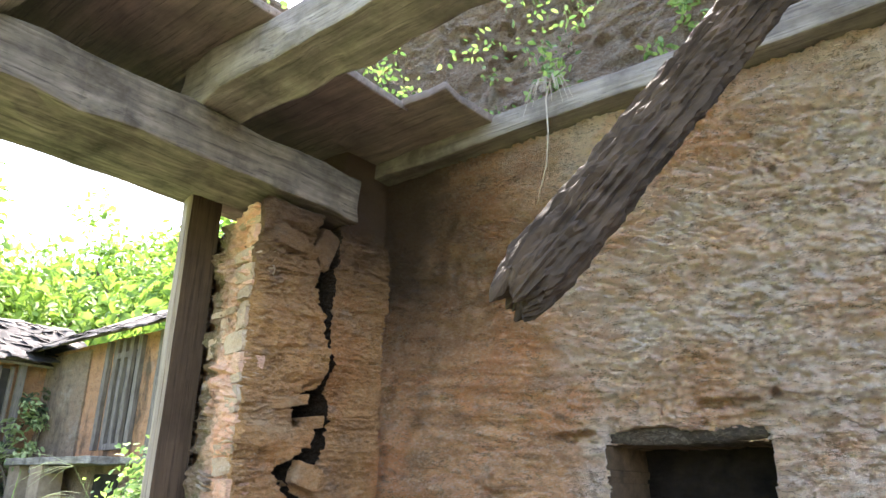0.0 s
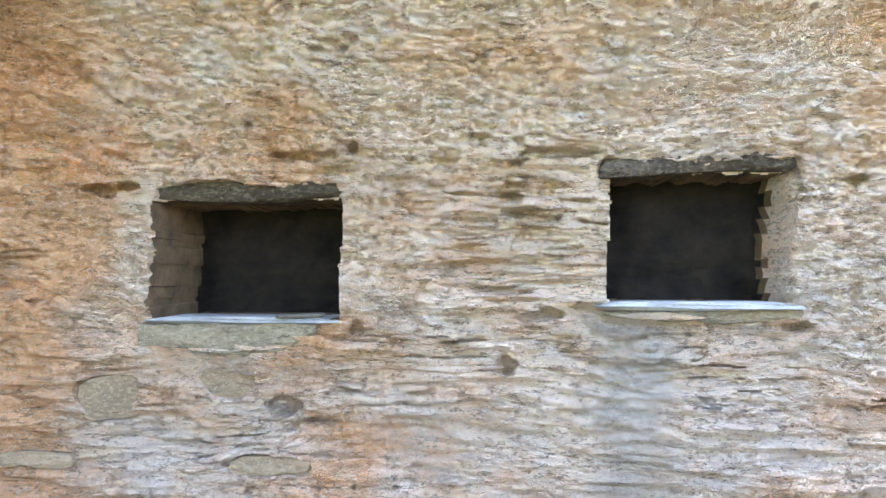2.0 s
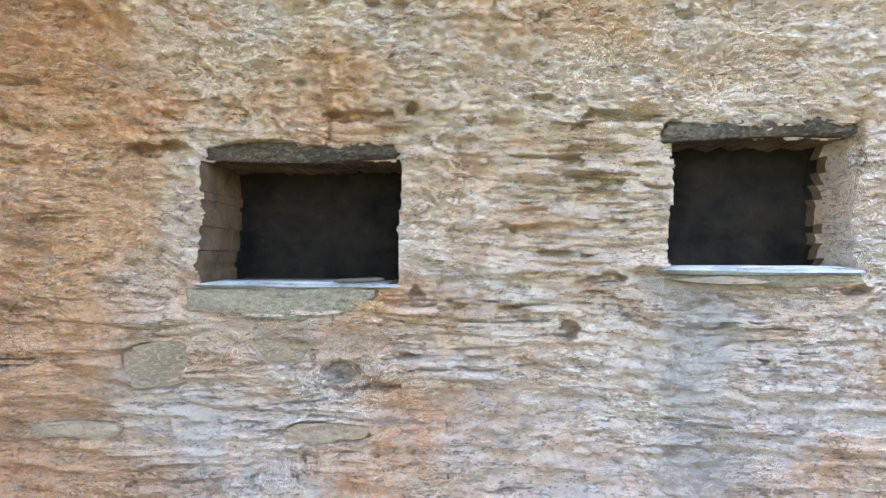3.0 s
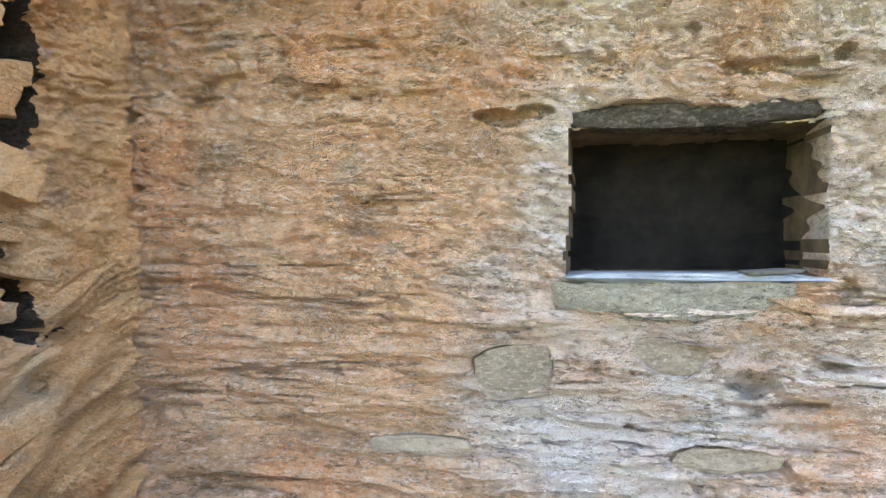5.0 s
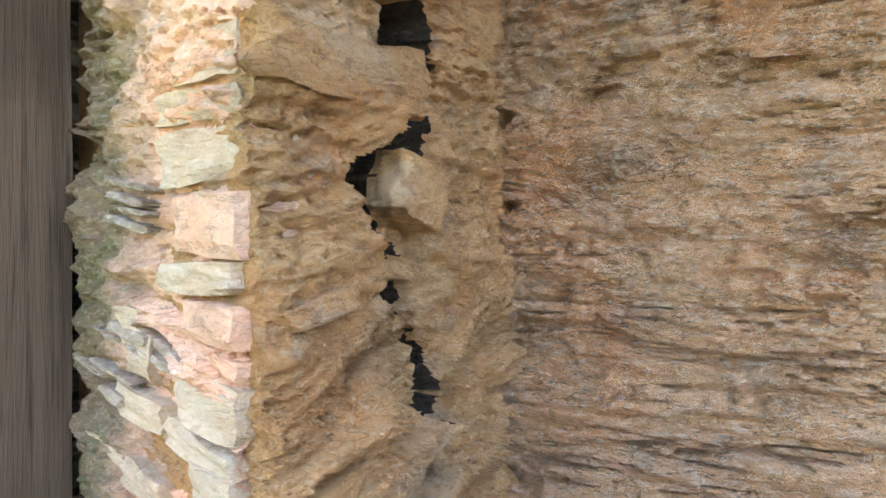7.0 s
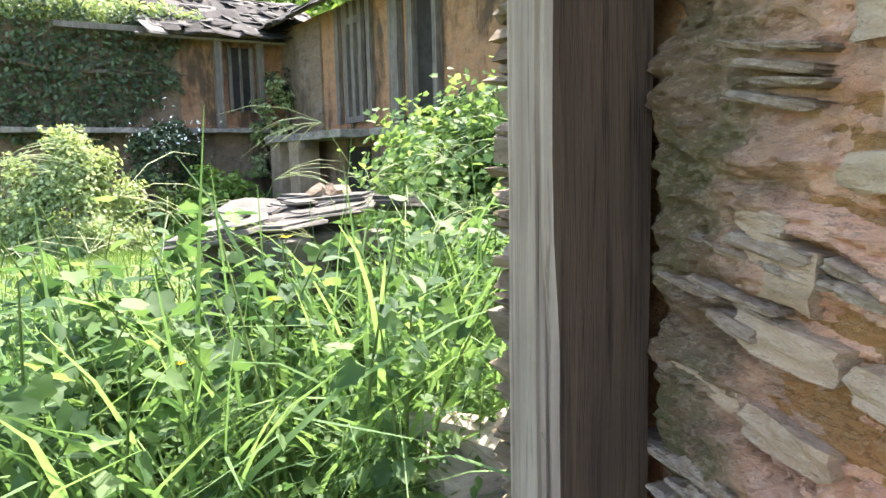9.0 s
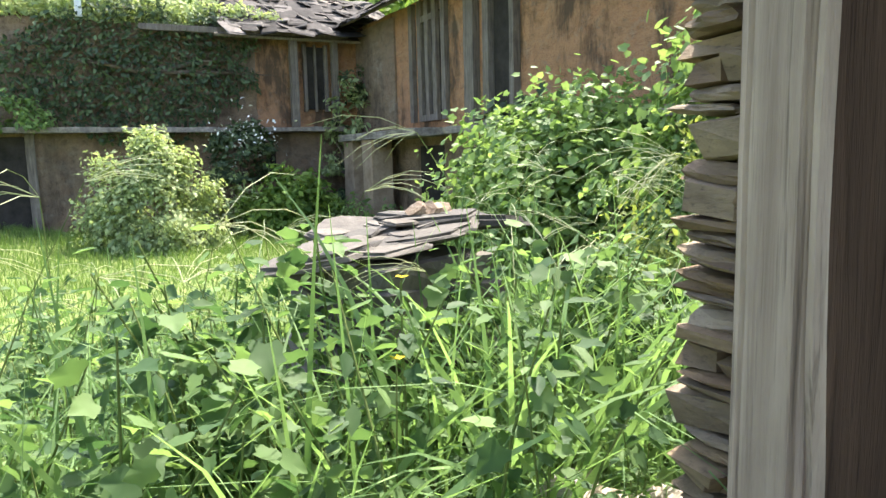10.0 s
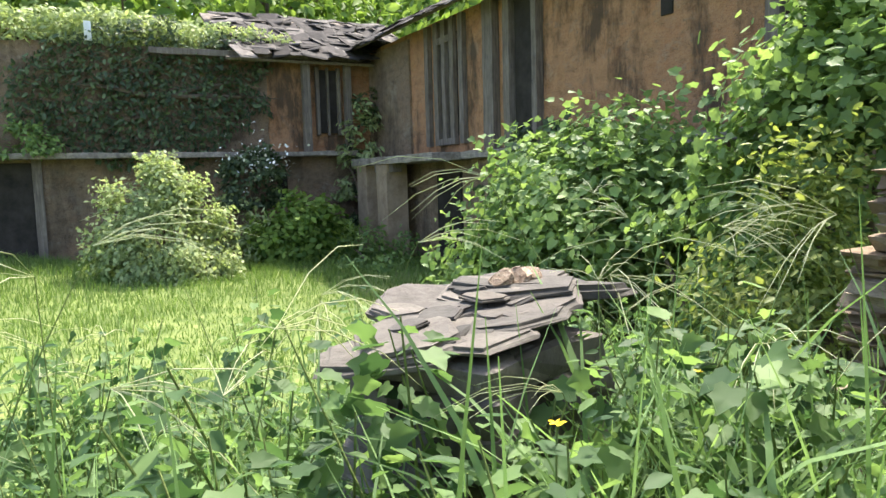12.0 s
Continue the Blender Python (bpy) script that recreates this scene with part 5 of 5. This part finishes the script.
def tree(seed, height, spread, leaf=0.3, n=2600):
    rng = np.random.default_rng(seed)
    top = thing("tree", "leafy green tree on the hillside", "tree", "hillside trees")
    part("trunk", tube([(0, 0, -0.3), (0.1, 0.05, height * 0.3), (-0.1, 0.1, height * 0.6), (0, 0, height * 0.85)], [0.22, 0.17, 0.11, 0.04], 8), MAT["bark"], top)
    clumps = 34
    d = rng.normal(size=(clumps, 3))
    d /= np.linalg.norm(d, axis=1, keepdims=True)
    cc = d * np.array([spread, spread, height * 0.36]) * rng.uniform(0.45, 1.05, (clumps, 1)) + np.array([0, 0, height * 0.64])
    for k in range(7):
        part("limb", tube([(0, 0, height * (0.3 + 0.06 * k)), tuple(cc[k] * 0.55 + np.array([0, 0, height * 0.25])), tuple(cc[k])], [0.09, 0.05, 0.02], 5), MAT["bark"], top)
    which = rng.integers(0, clumps, n)
    p = cc[which] + rng.normal(size=(n, 3)) * spread * 0.17
    way, nrm = lying((p - np.array([0, 0, height * 0.64])) / spread, rng)
    v, f = leaf_cloud(p, way, leaf * rng.uniform(0.6, 1.4, n), "oval", rng, nrm)
    mesh_object("crown", v, f, MAT["tree_leaf"], top)
    return top


kinds = [tree(50, 7.0, 2.6), tree(51, 8.5, 2.4), tree(52, 6.0, 3.0)]
spots = []
for row, (y, step) in enumerate(((13.5, 3.1), (18, 3.6), (24, 4.2))):
    x = -34.0
    while x < 2:
        spots.append((x + rs.uniform(-0.8, 0.8), y + rs.uniform(-1.2, 1.2)))
        x += step
for row, (x, step) in enumerate(((-25, 3.4), (-31, 4.0))):
    y = -14.0
    while y < 13:
        spots.append((x + rs.uniform(-1, 1), y + rs.uniform(-1, 1)))
        y += step
for k, (x, y) in enumerate(spots):
    m = pose(x, y, float(ground_z(np.array(x), np.array(y))) - 0.1, 0, 0, rs.uniform(0, 360)) @ Matrix.Scale(1.2, 4)
    if k < 3:
        kinds[k].matrix_world = m
    else:
        copy_thing(kinds[k % 3], m).matrix_world = m


# near plants
TALL = {}


def weed(seed, height, leaves, size, kind="lobed", mat="weed", name="weed", label="broad-leaved green weed in the doorway growth"):
    rng = np.random.default_rng(seed)
    top = thing(name, label, "weed", name + " patch")
    TALL[top.name] = height
    bend = rng.normal(size=2) * 0.14 * height
    pts = [(bend[0] * t * t, bend[1] * t * t, height * t) for t in (0, 0.35, 0.7, 1.0)]
    part("stem", tube(pts, [0.005, 0.004, 0.003, 0.0015], 5), MAT["stem"], top)
    t = rng.uniform(0.3, 1.0, leaves)
    base = np.stack([bend[0] * t * t, bend[1] * t * t, height * t], -1)
    ang = rng.random(leaves) * 6.283
    reach = size * rng.uniform(0.4, 1.5, leaves)
    d = np.stack([np.cos(ang), np.sin(ang), rng.uniform(-0.8, 0.45, leaves)], -1)
    c = base + d * reach[:, None]
    v, f = leaf_cloud(c, d + np.array([0, 0, -0.15]), size * rng.uniform(0.6, 1.3, leaves), kind, rng)
    mesh_object("foliage", v, f, MAT[mat], top)
    return top


def tuft(seed, n, height, width, lean, name="grass_tuft", label="tuft of long green grass blades", mat="blade"):
    rng = np.random.default_rng(seed)
    top = thing(name, label, "grass", name + " patch")
    TALL[top.name] = height * 0.85
    roots = np.concatenate([rng.normal(size=(n, 2)) * 0.03, np.zeros((n, 1))], 1)
    ln = rng.normal(size=(n, 3)) * lean
    ln[:, 2] = 0
    v, f = blades(roots, height * rng.uniform(0.55, 1.1, n), ln, width * rng.uniform(0.6, 1.2, n), rng, 6)
    mesh_object("foliage", v, f, MAT[mat], top)
    return top


def seed_stalk(seed, height, reach):
    """A tall grass stem that ends in a fan of thin pale spikes."""
    rng = np.random.default_rng(seed)
    top = thing("seed_grass", "tall grass stalk with pale fingered seed heads", "grass", "seeding grasses")
    TALL[top.name] = height * 0.72
    a = rng.random() * 6.28
    dx, dy = math.cos(a) * reach, math.sin(a) * reach
    pts = [(dx * t**1.7, dy * t**1.7, height * t) for t in (0, 0.25, 0.5, 0.75, 1.0)]
    part("stalk", tube(pts, [0.0028, 0.0025, 0.002, 0.0016, 0.0012], 5), MAT["stem"], top)
    for k in range(7):
        b = a + rng.normal() * 0.5
        ln, up = rng.uniform(0.18, 0.38), rng.uniform(-0.1, 0.8)
        e = [(dx + math.cos(b) * ln * t, dy + math.sin(b) * ln * t, height + ln * (up * t - 0.5 * t * t)) for t in (0, 0.33, 0.66, 1.0)]
        part("spike", tube(e, [0.0006, 0.0011, 0.0011, 0.0004], 4), MAT["straw"], top)
    return top


def scatter(sources, count, region, seed, keep, scale=(0.75, 1.2), lift=1.0):
    """Copies over a region of the plan (x0, x1, y0, y1), where keep(x, y) is true; the sources themselves take the first places."""
    rnd = random.Random(seed)
    done = 0
    while done < count:
        x, y = rnd.uniform(*region[:2]), rnd.uniform(*region[2:])
        if not keep(x, y, rnd):
            continue
        s = rnd.uniform(*scale)
        g = float(ground_z(np.array(x), np.array(y)))
        near = math.hypot(x + 2.58, y - 1.04)
        crest = (1.12 + 0.06 * min(near, 2.0)) * rnd.uniform(0.8, 1.1) * lift
        s = min(s, (crest - g) / TALL.get(sources[done % len(sources)].name, 0.6))
        m = pose(x, y, g - 0.03, 0, 0, rnd.uniform(0, 360)) @ Matrix.Diagonal((s, s, s, 1))
        if done < len(sources):
            sources[done].matrix_world = m
        else:
            ob = copy_thing(sources[done % len(sources)], m)
            ob.matrix_world = m
        done += 1


def open_spot(x, y, rnd):
    if x > -2.8 or math.hypot(x + 2.58, y - 1.04) < 0.5:
        return False
    if abs(x + 4.05) < 0.26 and abs(y - 1.93) < 0.42:
        return False
    if x > -4.5 and y > 3.6:
        return False
    edge = -0.45 - 0.32 * (x + 3.0)          # the growth ends towards the lawn
    return y > edge + rnd.uniform(-0.5, 0.3) - (1.2 if x > -3.4 else 0)


weeds = [weed(100 + k, 0.62 + 0.07 * k, 40 + 2 * k, 0.05) for k in range(6)]
scatter(weeds, 290, (-6.3, -2.78, -1.6, 4.4), 5, open_spot)
broad = [weed(140 + k, 0.5 + 0.1 * k, 20, 0.058, "lobed", "gourd", "gourd_plant", "creeping plant with broad dull green leaves") for k in range(3)]
scatter(broad, 64, (-6.8, -3.45, -1.4, 3.6), 6, open_spot)
oval = [weed(160 + k, 0.7 + 0.1 * k, 46, 0.05, "oval", "weed", "leafy_weed", "slender weed with pointed green leaves") for k in range(3)]
scatter(oval, 110, (-6.3, -2.8, -1.2, 4.2), 7, open_spot)
tufts = [tuft(180 + k, 16, 0.85 + 0.1 * k, 0.008, 0.42) for k in range(4)]
scatter(tufts, 190, (-6.0, -2.8, -1.2, 3.9), 8, open_spot)
stalks = [seed_stalk(200 + k, 1.0 + 0.1 * k, 0.22 + 0.09 * k) for k in range(5)]
scatter(stalks, 46, (-5.2, -2.85, -0.5, 3.2), 9, open_spot)

dense = [weed(240 + k, 0.85 + 0.06 * k, 50, 0.044, "oval" if k == 1 else "lobed", "weed", "tall_weed", "tall leafy weed crowding the doorway") for k in range(3)]
scatter(dense, 130, (-3.8, -2.92, 0.3, 2.7), 31, open_spot, (0.9, 1.35), 1.1)
screen = [weed(270 + k, 0.8 + 0.08 * k, 46, 0.046, "lobed", "weed", "pier_weed", "leafy weed in front of the slate pier") for k in range(2)]
scatter(screen, 20, (-3.82, -3.5, 1.3, 2.4), 37, open_spot, (0.9, 1.35), 1.02)
scatter([tuft(260 + k, 11, 1.2 + 0.1 * k, 0.015, 0.6, "broad_grass", "arching clump of broad bright grass blades") for k in range(3)], 40, (-3.7, -3.0, 1.0, 2.9), 36, open_spot, (0.9, 1.3), 1.2)
scatter([tuft(250, 16, 1.0, 0.0085, 0.45), tuft(251, 16, 1.15, 0.0095, 0.5)], 130, (-3.85, -2.95, 0.4, 3.0), 32, open_spot, (0.8, 1.2), 1.14)

for k, (x, y, h, reach, turn) in enumerate(((-3.75, 2.75, 1.45, 0.55, 60), (-3.6, 2.6, 1.35, 0.6, 20), (-3.9, 2.95, 1.5, 0.5, 40), (-3.5, 2.85, 1.3, 0.6, 75), (-3.8, 2.5, 1.4, 0.5, 100), (-3.65, 3.0, 1.5, 0.65, 5), (-3.45, 2.7, 1.45, 0.6, 50), (-3.6, 2.9, 1.25, 0.7, 30), (-3.4, 2.5, 1.2, 0.55, 60), (-3.7, 2.4, 1.3, 0.5, 45),
                                                 (-3.9, 0.0, 1.25, 0.4, 200), (-4.1, 0.35, 1.2, 0.45, 240), (-4.0, -0.2, 1.15, 0.4, 180))):
    st = seed_stalk(520 + k, h, reach)
    y += 0.28 if y > 1 else 0.0
    st.matrix_world = pose(x, y, float(ground_z(np.array(x), np.array(y))) - 0.03, 0, 0, turn)

st = seed_stalk(541, 1.45 - float(ground_z(np.array(-4.2), np.array(1.0))), 0.03)
st.matrix_world = pose(-4.2, 1.0, float(ground_z(np.array(-4.2), np.array(1.0))) - 0.03, 0, 0, 20)

# lawn blades
rng = np.random.default_rng(300)
n = 80000
px, py = -5.2 - 12.2 * rng.random(n) ** 1.3, rng.uniform(-5.5, 6.8, n)
roots = np.stack([px, py, ground_z(px, py) - 0.03], -1)
ln = rng.normal(size=(n, 3)) * 0.35
ln[:, 2] = 0
tall = 0.04 + 0.10 * fbm(px * 0.9, py * 0.9, 3) ** 1.5 + 0.12 * smooth(-10, -16, px)
v, f = blades(roots, tall * rng.uniform(0.6, 1.4, n), ln, 0.005 * rng.uniform(0.6, 1.6, n), rng, 2)
tagged(mesh_object("lawn_grass", v, f, MAT["lawn_blade"]), "short sunlit yellow-green lawn grass", "grass", "", "stuff")

# slate pile
pile = thing("slate_pile", "ruined stone pier topped with loose grey slates", "stone pile", "", (-4.05, 1.95, 0))
SHAPES["pier"] = [stone_mesh("stone", MAT["slate"], 840 + k) for k in range(5)]
ALONG, ACROSS = Vector((-0.35, 0.937, 0)), Vector((0.937, 0.35, 0))
for lay in range(16):
    z0 = 0.1 + 0.072 * lay
    for u in (-0.24, -0.08, 0.08):
        for w in (-0.1, 0.1):
            at = Vector((-4.05, 1.95, z0 + rs.uniform(-0.01, 0.01))) + ALONG * (u + rs.uniform(-0.04, 0.04)) + ACROSS * (w + rs.uniform(-0.02, 0.02))
            stone("stone", "pier", pile, at, (rs.uniform(0.18, 0.24), rs.uniform(0.2, 0.26), 0.078), (rs.uniform(-4, 4), rs.uniform(-4, 4), 20 + rs.uniform(-12, 12)), rnd=rs)


def plate_mesh(name, mat, seed):
    """A broken roofing slab of unit size: an uneven outline, split into two thin layers at the rim."""
    rnd = random.Random(seed)
    bm = bmesh.new()
    n = rnd.choice((6, 7, 8))
    ring = [(0.5 * rnd.uniform(0.75, 1.1) * math.cos(6.2832 * (k + rnd.uniform(-0.3, 0.3)) / n), 0.5 * rnd.uniform(0.75, 1.1) * math.sin(6.2832 * (k + rnd.uniform(-0.3, 0.3)) / n)) for k in range(n)]
    rings = []
    for size, z in ((0.94, -0.5), (1.0, -0.3), (0.97, 0.0), (0.90, 0.08), (0.88, 0.42), (0.80, 0.5)):
        rings.append([bm.verts.new((x * size + rnd.uniform(-0.02, 0.02), y * size + rnd.uniform(-0.02, 0.02), z + rnd.uniform(-0.06, 0.06))) for x, y in ring])
    for p, q in zip(rings, rings[1:]):
        for k in range(n):
            bm.faces.new((p[k], p[(k + 1) % n], q[(k + 1) % n], q[k]))
    bm.faces.new(rings[-1])
    bm.faces.new(rings[0][::-1])
    me = bpy.data.meshes.new(name)
    bm.to_mesh(me)
    bm.free()
    me.materials.append(mat)
    return me


SHAPES["slab_piece"] = [plate_mesh("slate", MAT["packing"], 880 + k) for k in range(5)]
SHAPES["plate"] = [plate_mesh("slate", MAT["slate"], 860 + k) for k in range(5)]
# broad slabs lie over one another, sloping down along the pier; smaller pieces on and between them
for k in range(36):
    broad_one = k < 14
    u = -0.32 + 0.58 * (k / 13 if broad_one else rs.random()) + rs.uniform(-0.03, 0.03)
    w = rs.uniform(-0.17, 0.12)
    top = 1.235 + 0.17 * min(u + 0.32, 0.38) - 0.10 * max(0.0, w) + (0.0 if broad_one else 0.018) + rs.uniform(-0.012, 0.014)
    at = Vector((-4.05, 1.95, top)) + ALONG * u + ACROSS * w
    size = (rs.uniform(0.22, 0.36), rs.uniform(0.24, 0.42), rs.uniform(0.016, 0.04)) if broad_one else (rs.uniform(0.07, 0.16), rs.uniform(0.06, 0.14), rs.uniform(0.006, 0.012))
    stone("slate", "plate", pile, at, size, (8 * (u < 0.05) + rs.uniform(-6, 6), rs.uniform(-7, 3), 20 + rs.uniform(-50, 50)), rnd=rs)
for u, rot in ((0.03, (38, 20, 10)), (0.09, (55, 10, 60)), (0.15, (30, -25, 100)), (0.12, (10, 15, 40))):
    stone("slate", "slab_piece", pile, Vector((-4.05, 1.95, 1.335)) + ALONG * u, (0.06, 0.08, 0.022), rot, rnd=rs)

# low broken wall
low = thing("low_wall", "low broken dry-stone wall of dark slates", "wall", "", (-3.6, 4.0, 0))
z = 0.0
while z < 1.58:
    h = rs.choice((0.02, 0.03, 0.045, 0.06))
    x = (-4.34 if z < 1.26 else -4.24) + rs.uniform(-0.03, 0.03)
    while x < -2.8:
        w = rs.uniform(0.12, 0.3)
        stone("stone", "jamb_slate", low, (x + w / 2, 4.0 + rs.uniform(-0.015, 0.015), z + h / 2), (w, 0.42, h * 1.1), (rs.uniform(-2, 2), rs.uniform(-2, 2), rs.uniform(-3, 3)), rnd=rs)
        x += w
    z += h + 0.003

# rubble beside the doorway
for k in range(34):
    a, r = rs.uniform(0, 6.283), rs.uniform(0.02, 0.4)
    x, y = -3.1 + 0.7 * r * math.cos(a), 1.95 + 0.8 * r * math.sin(a)
    s = rs.uniform(0.05, 0.15)
    ob = new("rubble_stone", SHAPES["rubble"][rs.randrange(5)])
    ob.matrix_world = pose(x, y, float(ground_z(np.array(x), np.array(y))) + 0.25 * s, rs.uniform(-30, 30), rs.uniform(-30, 30), rs.uniform(0, 180)) @ Matrix.Diagonal((s, s * 0.8, s * 0.5, 1))
    tagged(ob, "loose broken stone in the weeds", "stone", "doorway rubble")

for x, y, z, sz in ((-2.93, 1.86, 0.72, (0.26, 0.2, 0.14)), (-2.96, 1.82, 0.82, (0.2, 0.16, 0.09)), (-2.90, 1.84, 0.89, (0.14, 0.12, 0.06)), (-3.06, 1.86, 0.80, (0.17, 0.14, 0.09)), (-3.12, 1.82, 0.87, (0.13, 0.1, 0.05)), (-2.97, 1.80, 0.90, (0.1, 0.08, 0.04))):
    ob = new("rubble_stone", SHAPES["rubble"][rs.randrange(5)])
    ob.matrix_world = pose(x, y, z, rs.uniform(-12, 12), rs.uniform(-12, 12), rs.uniform(0, 180)) @ Matrix.Diagonal((*sz, 1))
    tagged(ob, "pale broken stone heaped beside the doorway", "stone", "doorway rubble")


def flower(seed):
    """A small yellow flower on a thin stem."""
    rng = np.random.default_rng(seed)
    top = thing("yellow_flower", "small yellow flower among the weeds", "flower", "yellow flowers")
    part("stem", tube([(0, 0, 0), (0.01, 0, 0.4), (0.02, 0.01, 0.82)], [0.003, 0.0025, 0.0015], 5), MAT["stem"], top)
    a = np.arange(5) * 1.2566
    d = np.stack([np.cos(a), np.sin(a), 0.35 + 0 * a], -1)
    v, f = leaf_cloud(np.tile(np.array([[0.02, 0.01, 0.82]]), (5, 1)), d, np.full(5, 0.014), "oval", rng)
    mesh_object("blossom", v, f, MAT["yellow"], top)
    return top


for k, (x, y, s) in enumerate(((-3.1, 1.45, 0.95), (-3.3, 1.55, 1.0), (-3.15, 1.3, 0.9), (-3.7, 2.3, 1.05), (-3.45, 1.2, 0.9))):
    flower(700 + k).matrix_world = pose(x, y, float(ground_z(np.array(x), np.array(y))) - 0.02, 0, 0, 60 * k) @ Matrix.Scale(s, 4)

# plants and roots on the wall top
for k, (x, z, sx) in enumerate(((-1.75, 2.93, 0.22), (-1.5, 2.95, 0.18), (-1.15, 2.97, 0.14), (-0.6, 3.0, 0.12), (-1.95, 2.94, 0.2))):
    bush("wall_plant", "small green plant rooted on the wall top", (x, 2.3, z), (sx, 0.1, 0.24), 150, 0.035, "oval", "vine", 400 + k, 12, "plant", 3)
bush("roof_plant", "weeds growing over the broken roof edge", (-1.3, 1.75, 2.98), (0.5, 0.3, 0.22), 700, 0.026, "oval", "weed", 410, 20, "plant", 0)
bush("roof_plant", "weeds growing over the broken roof edge", (-1.45, 1.0, 2.96), (0.3, 0.25, 0.2), 400, 0.026, "oval", "weed", 411, 12, "plant", 0)
root = thing("hanging_root", "dry pale roots hanging over the wall plate", "root", "", (-1.1, 2.2, 3.0))
rk = random.Random(4)
for k in range(16):
    a, ln = rk.uniform(-1.2, 1.2), rk.uniform(0.06, 0.16)
    part("root", tube([(0, 0, 0), (math.sin(a) * ln * 0.6, -0.04, 0.02 - 0.3 * ln), (math.sin(a) * ln, -0.05, -ln)], [0.003, 0.002, 0.001], 4), MAT["root"], root)
part("root", tube([(0, 0, 0), (0.0, -0.04, -0.1), (0.012, -0.05, -0.25), (0.0, -0.05, -0.38), (-0.05, -0.04, -0.52)], [0.004, 0.0035, 0.003, 0.002, 0.001], 5), MAT["root"], root)
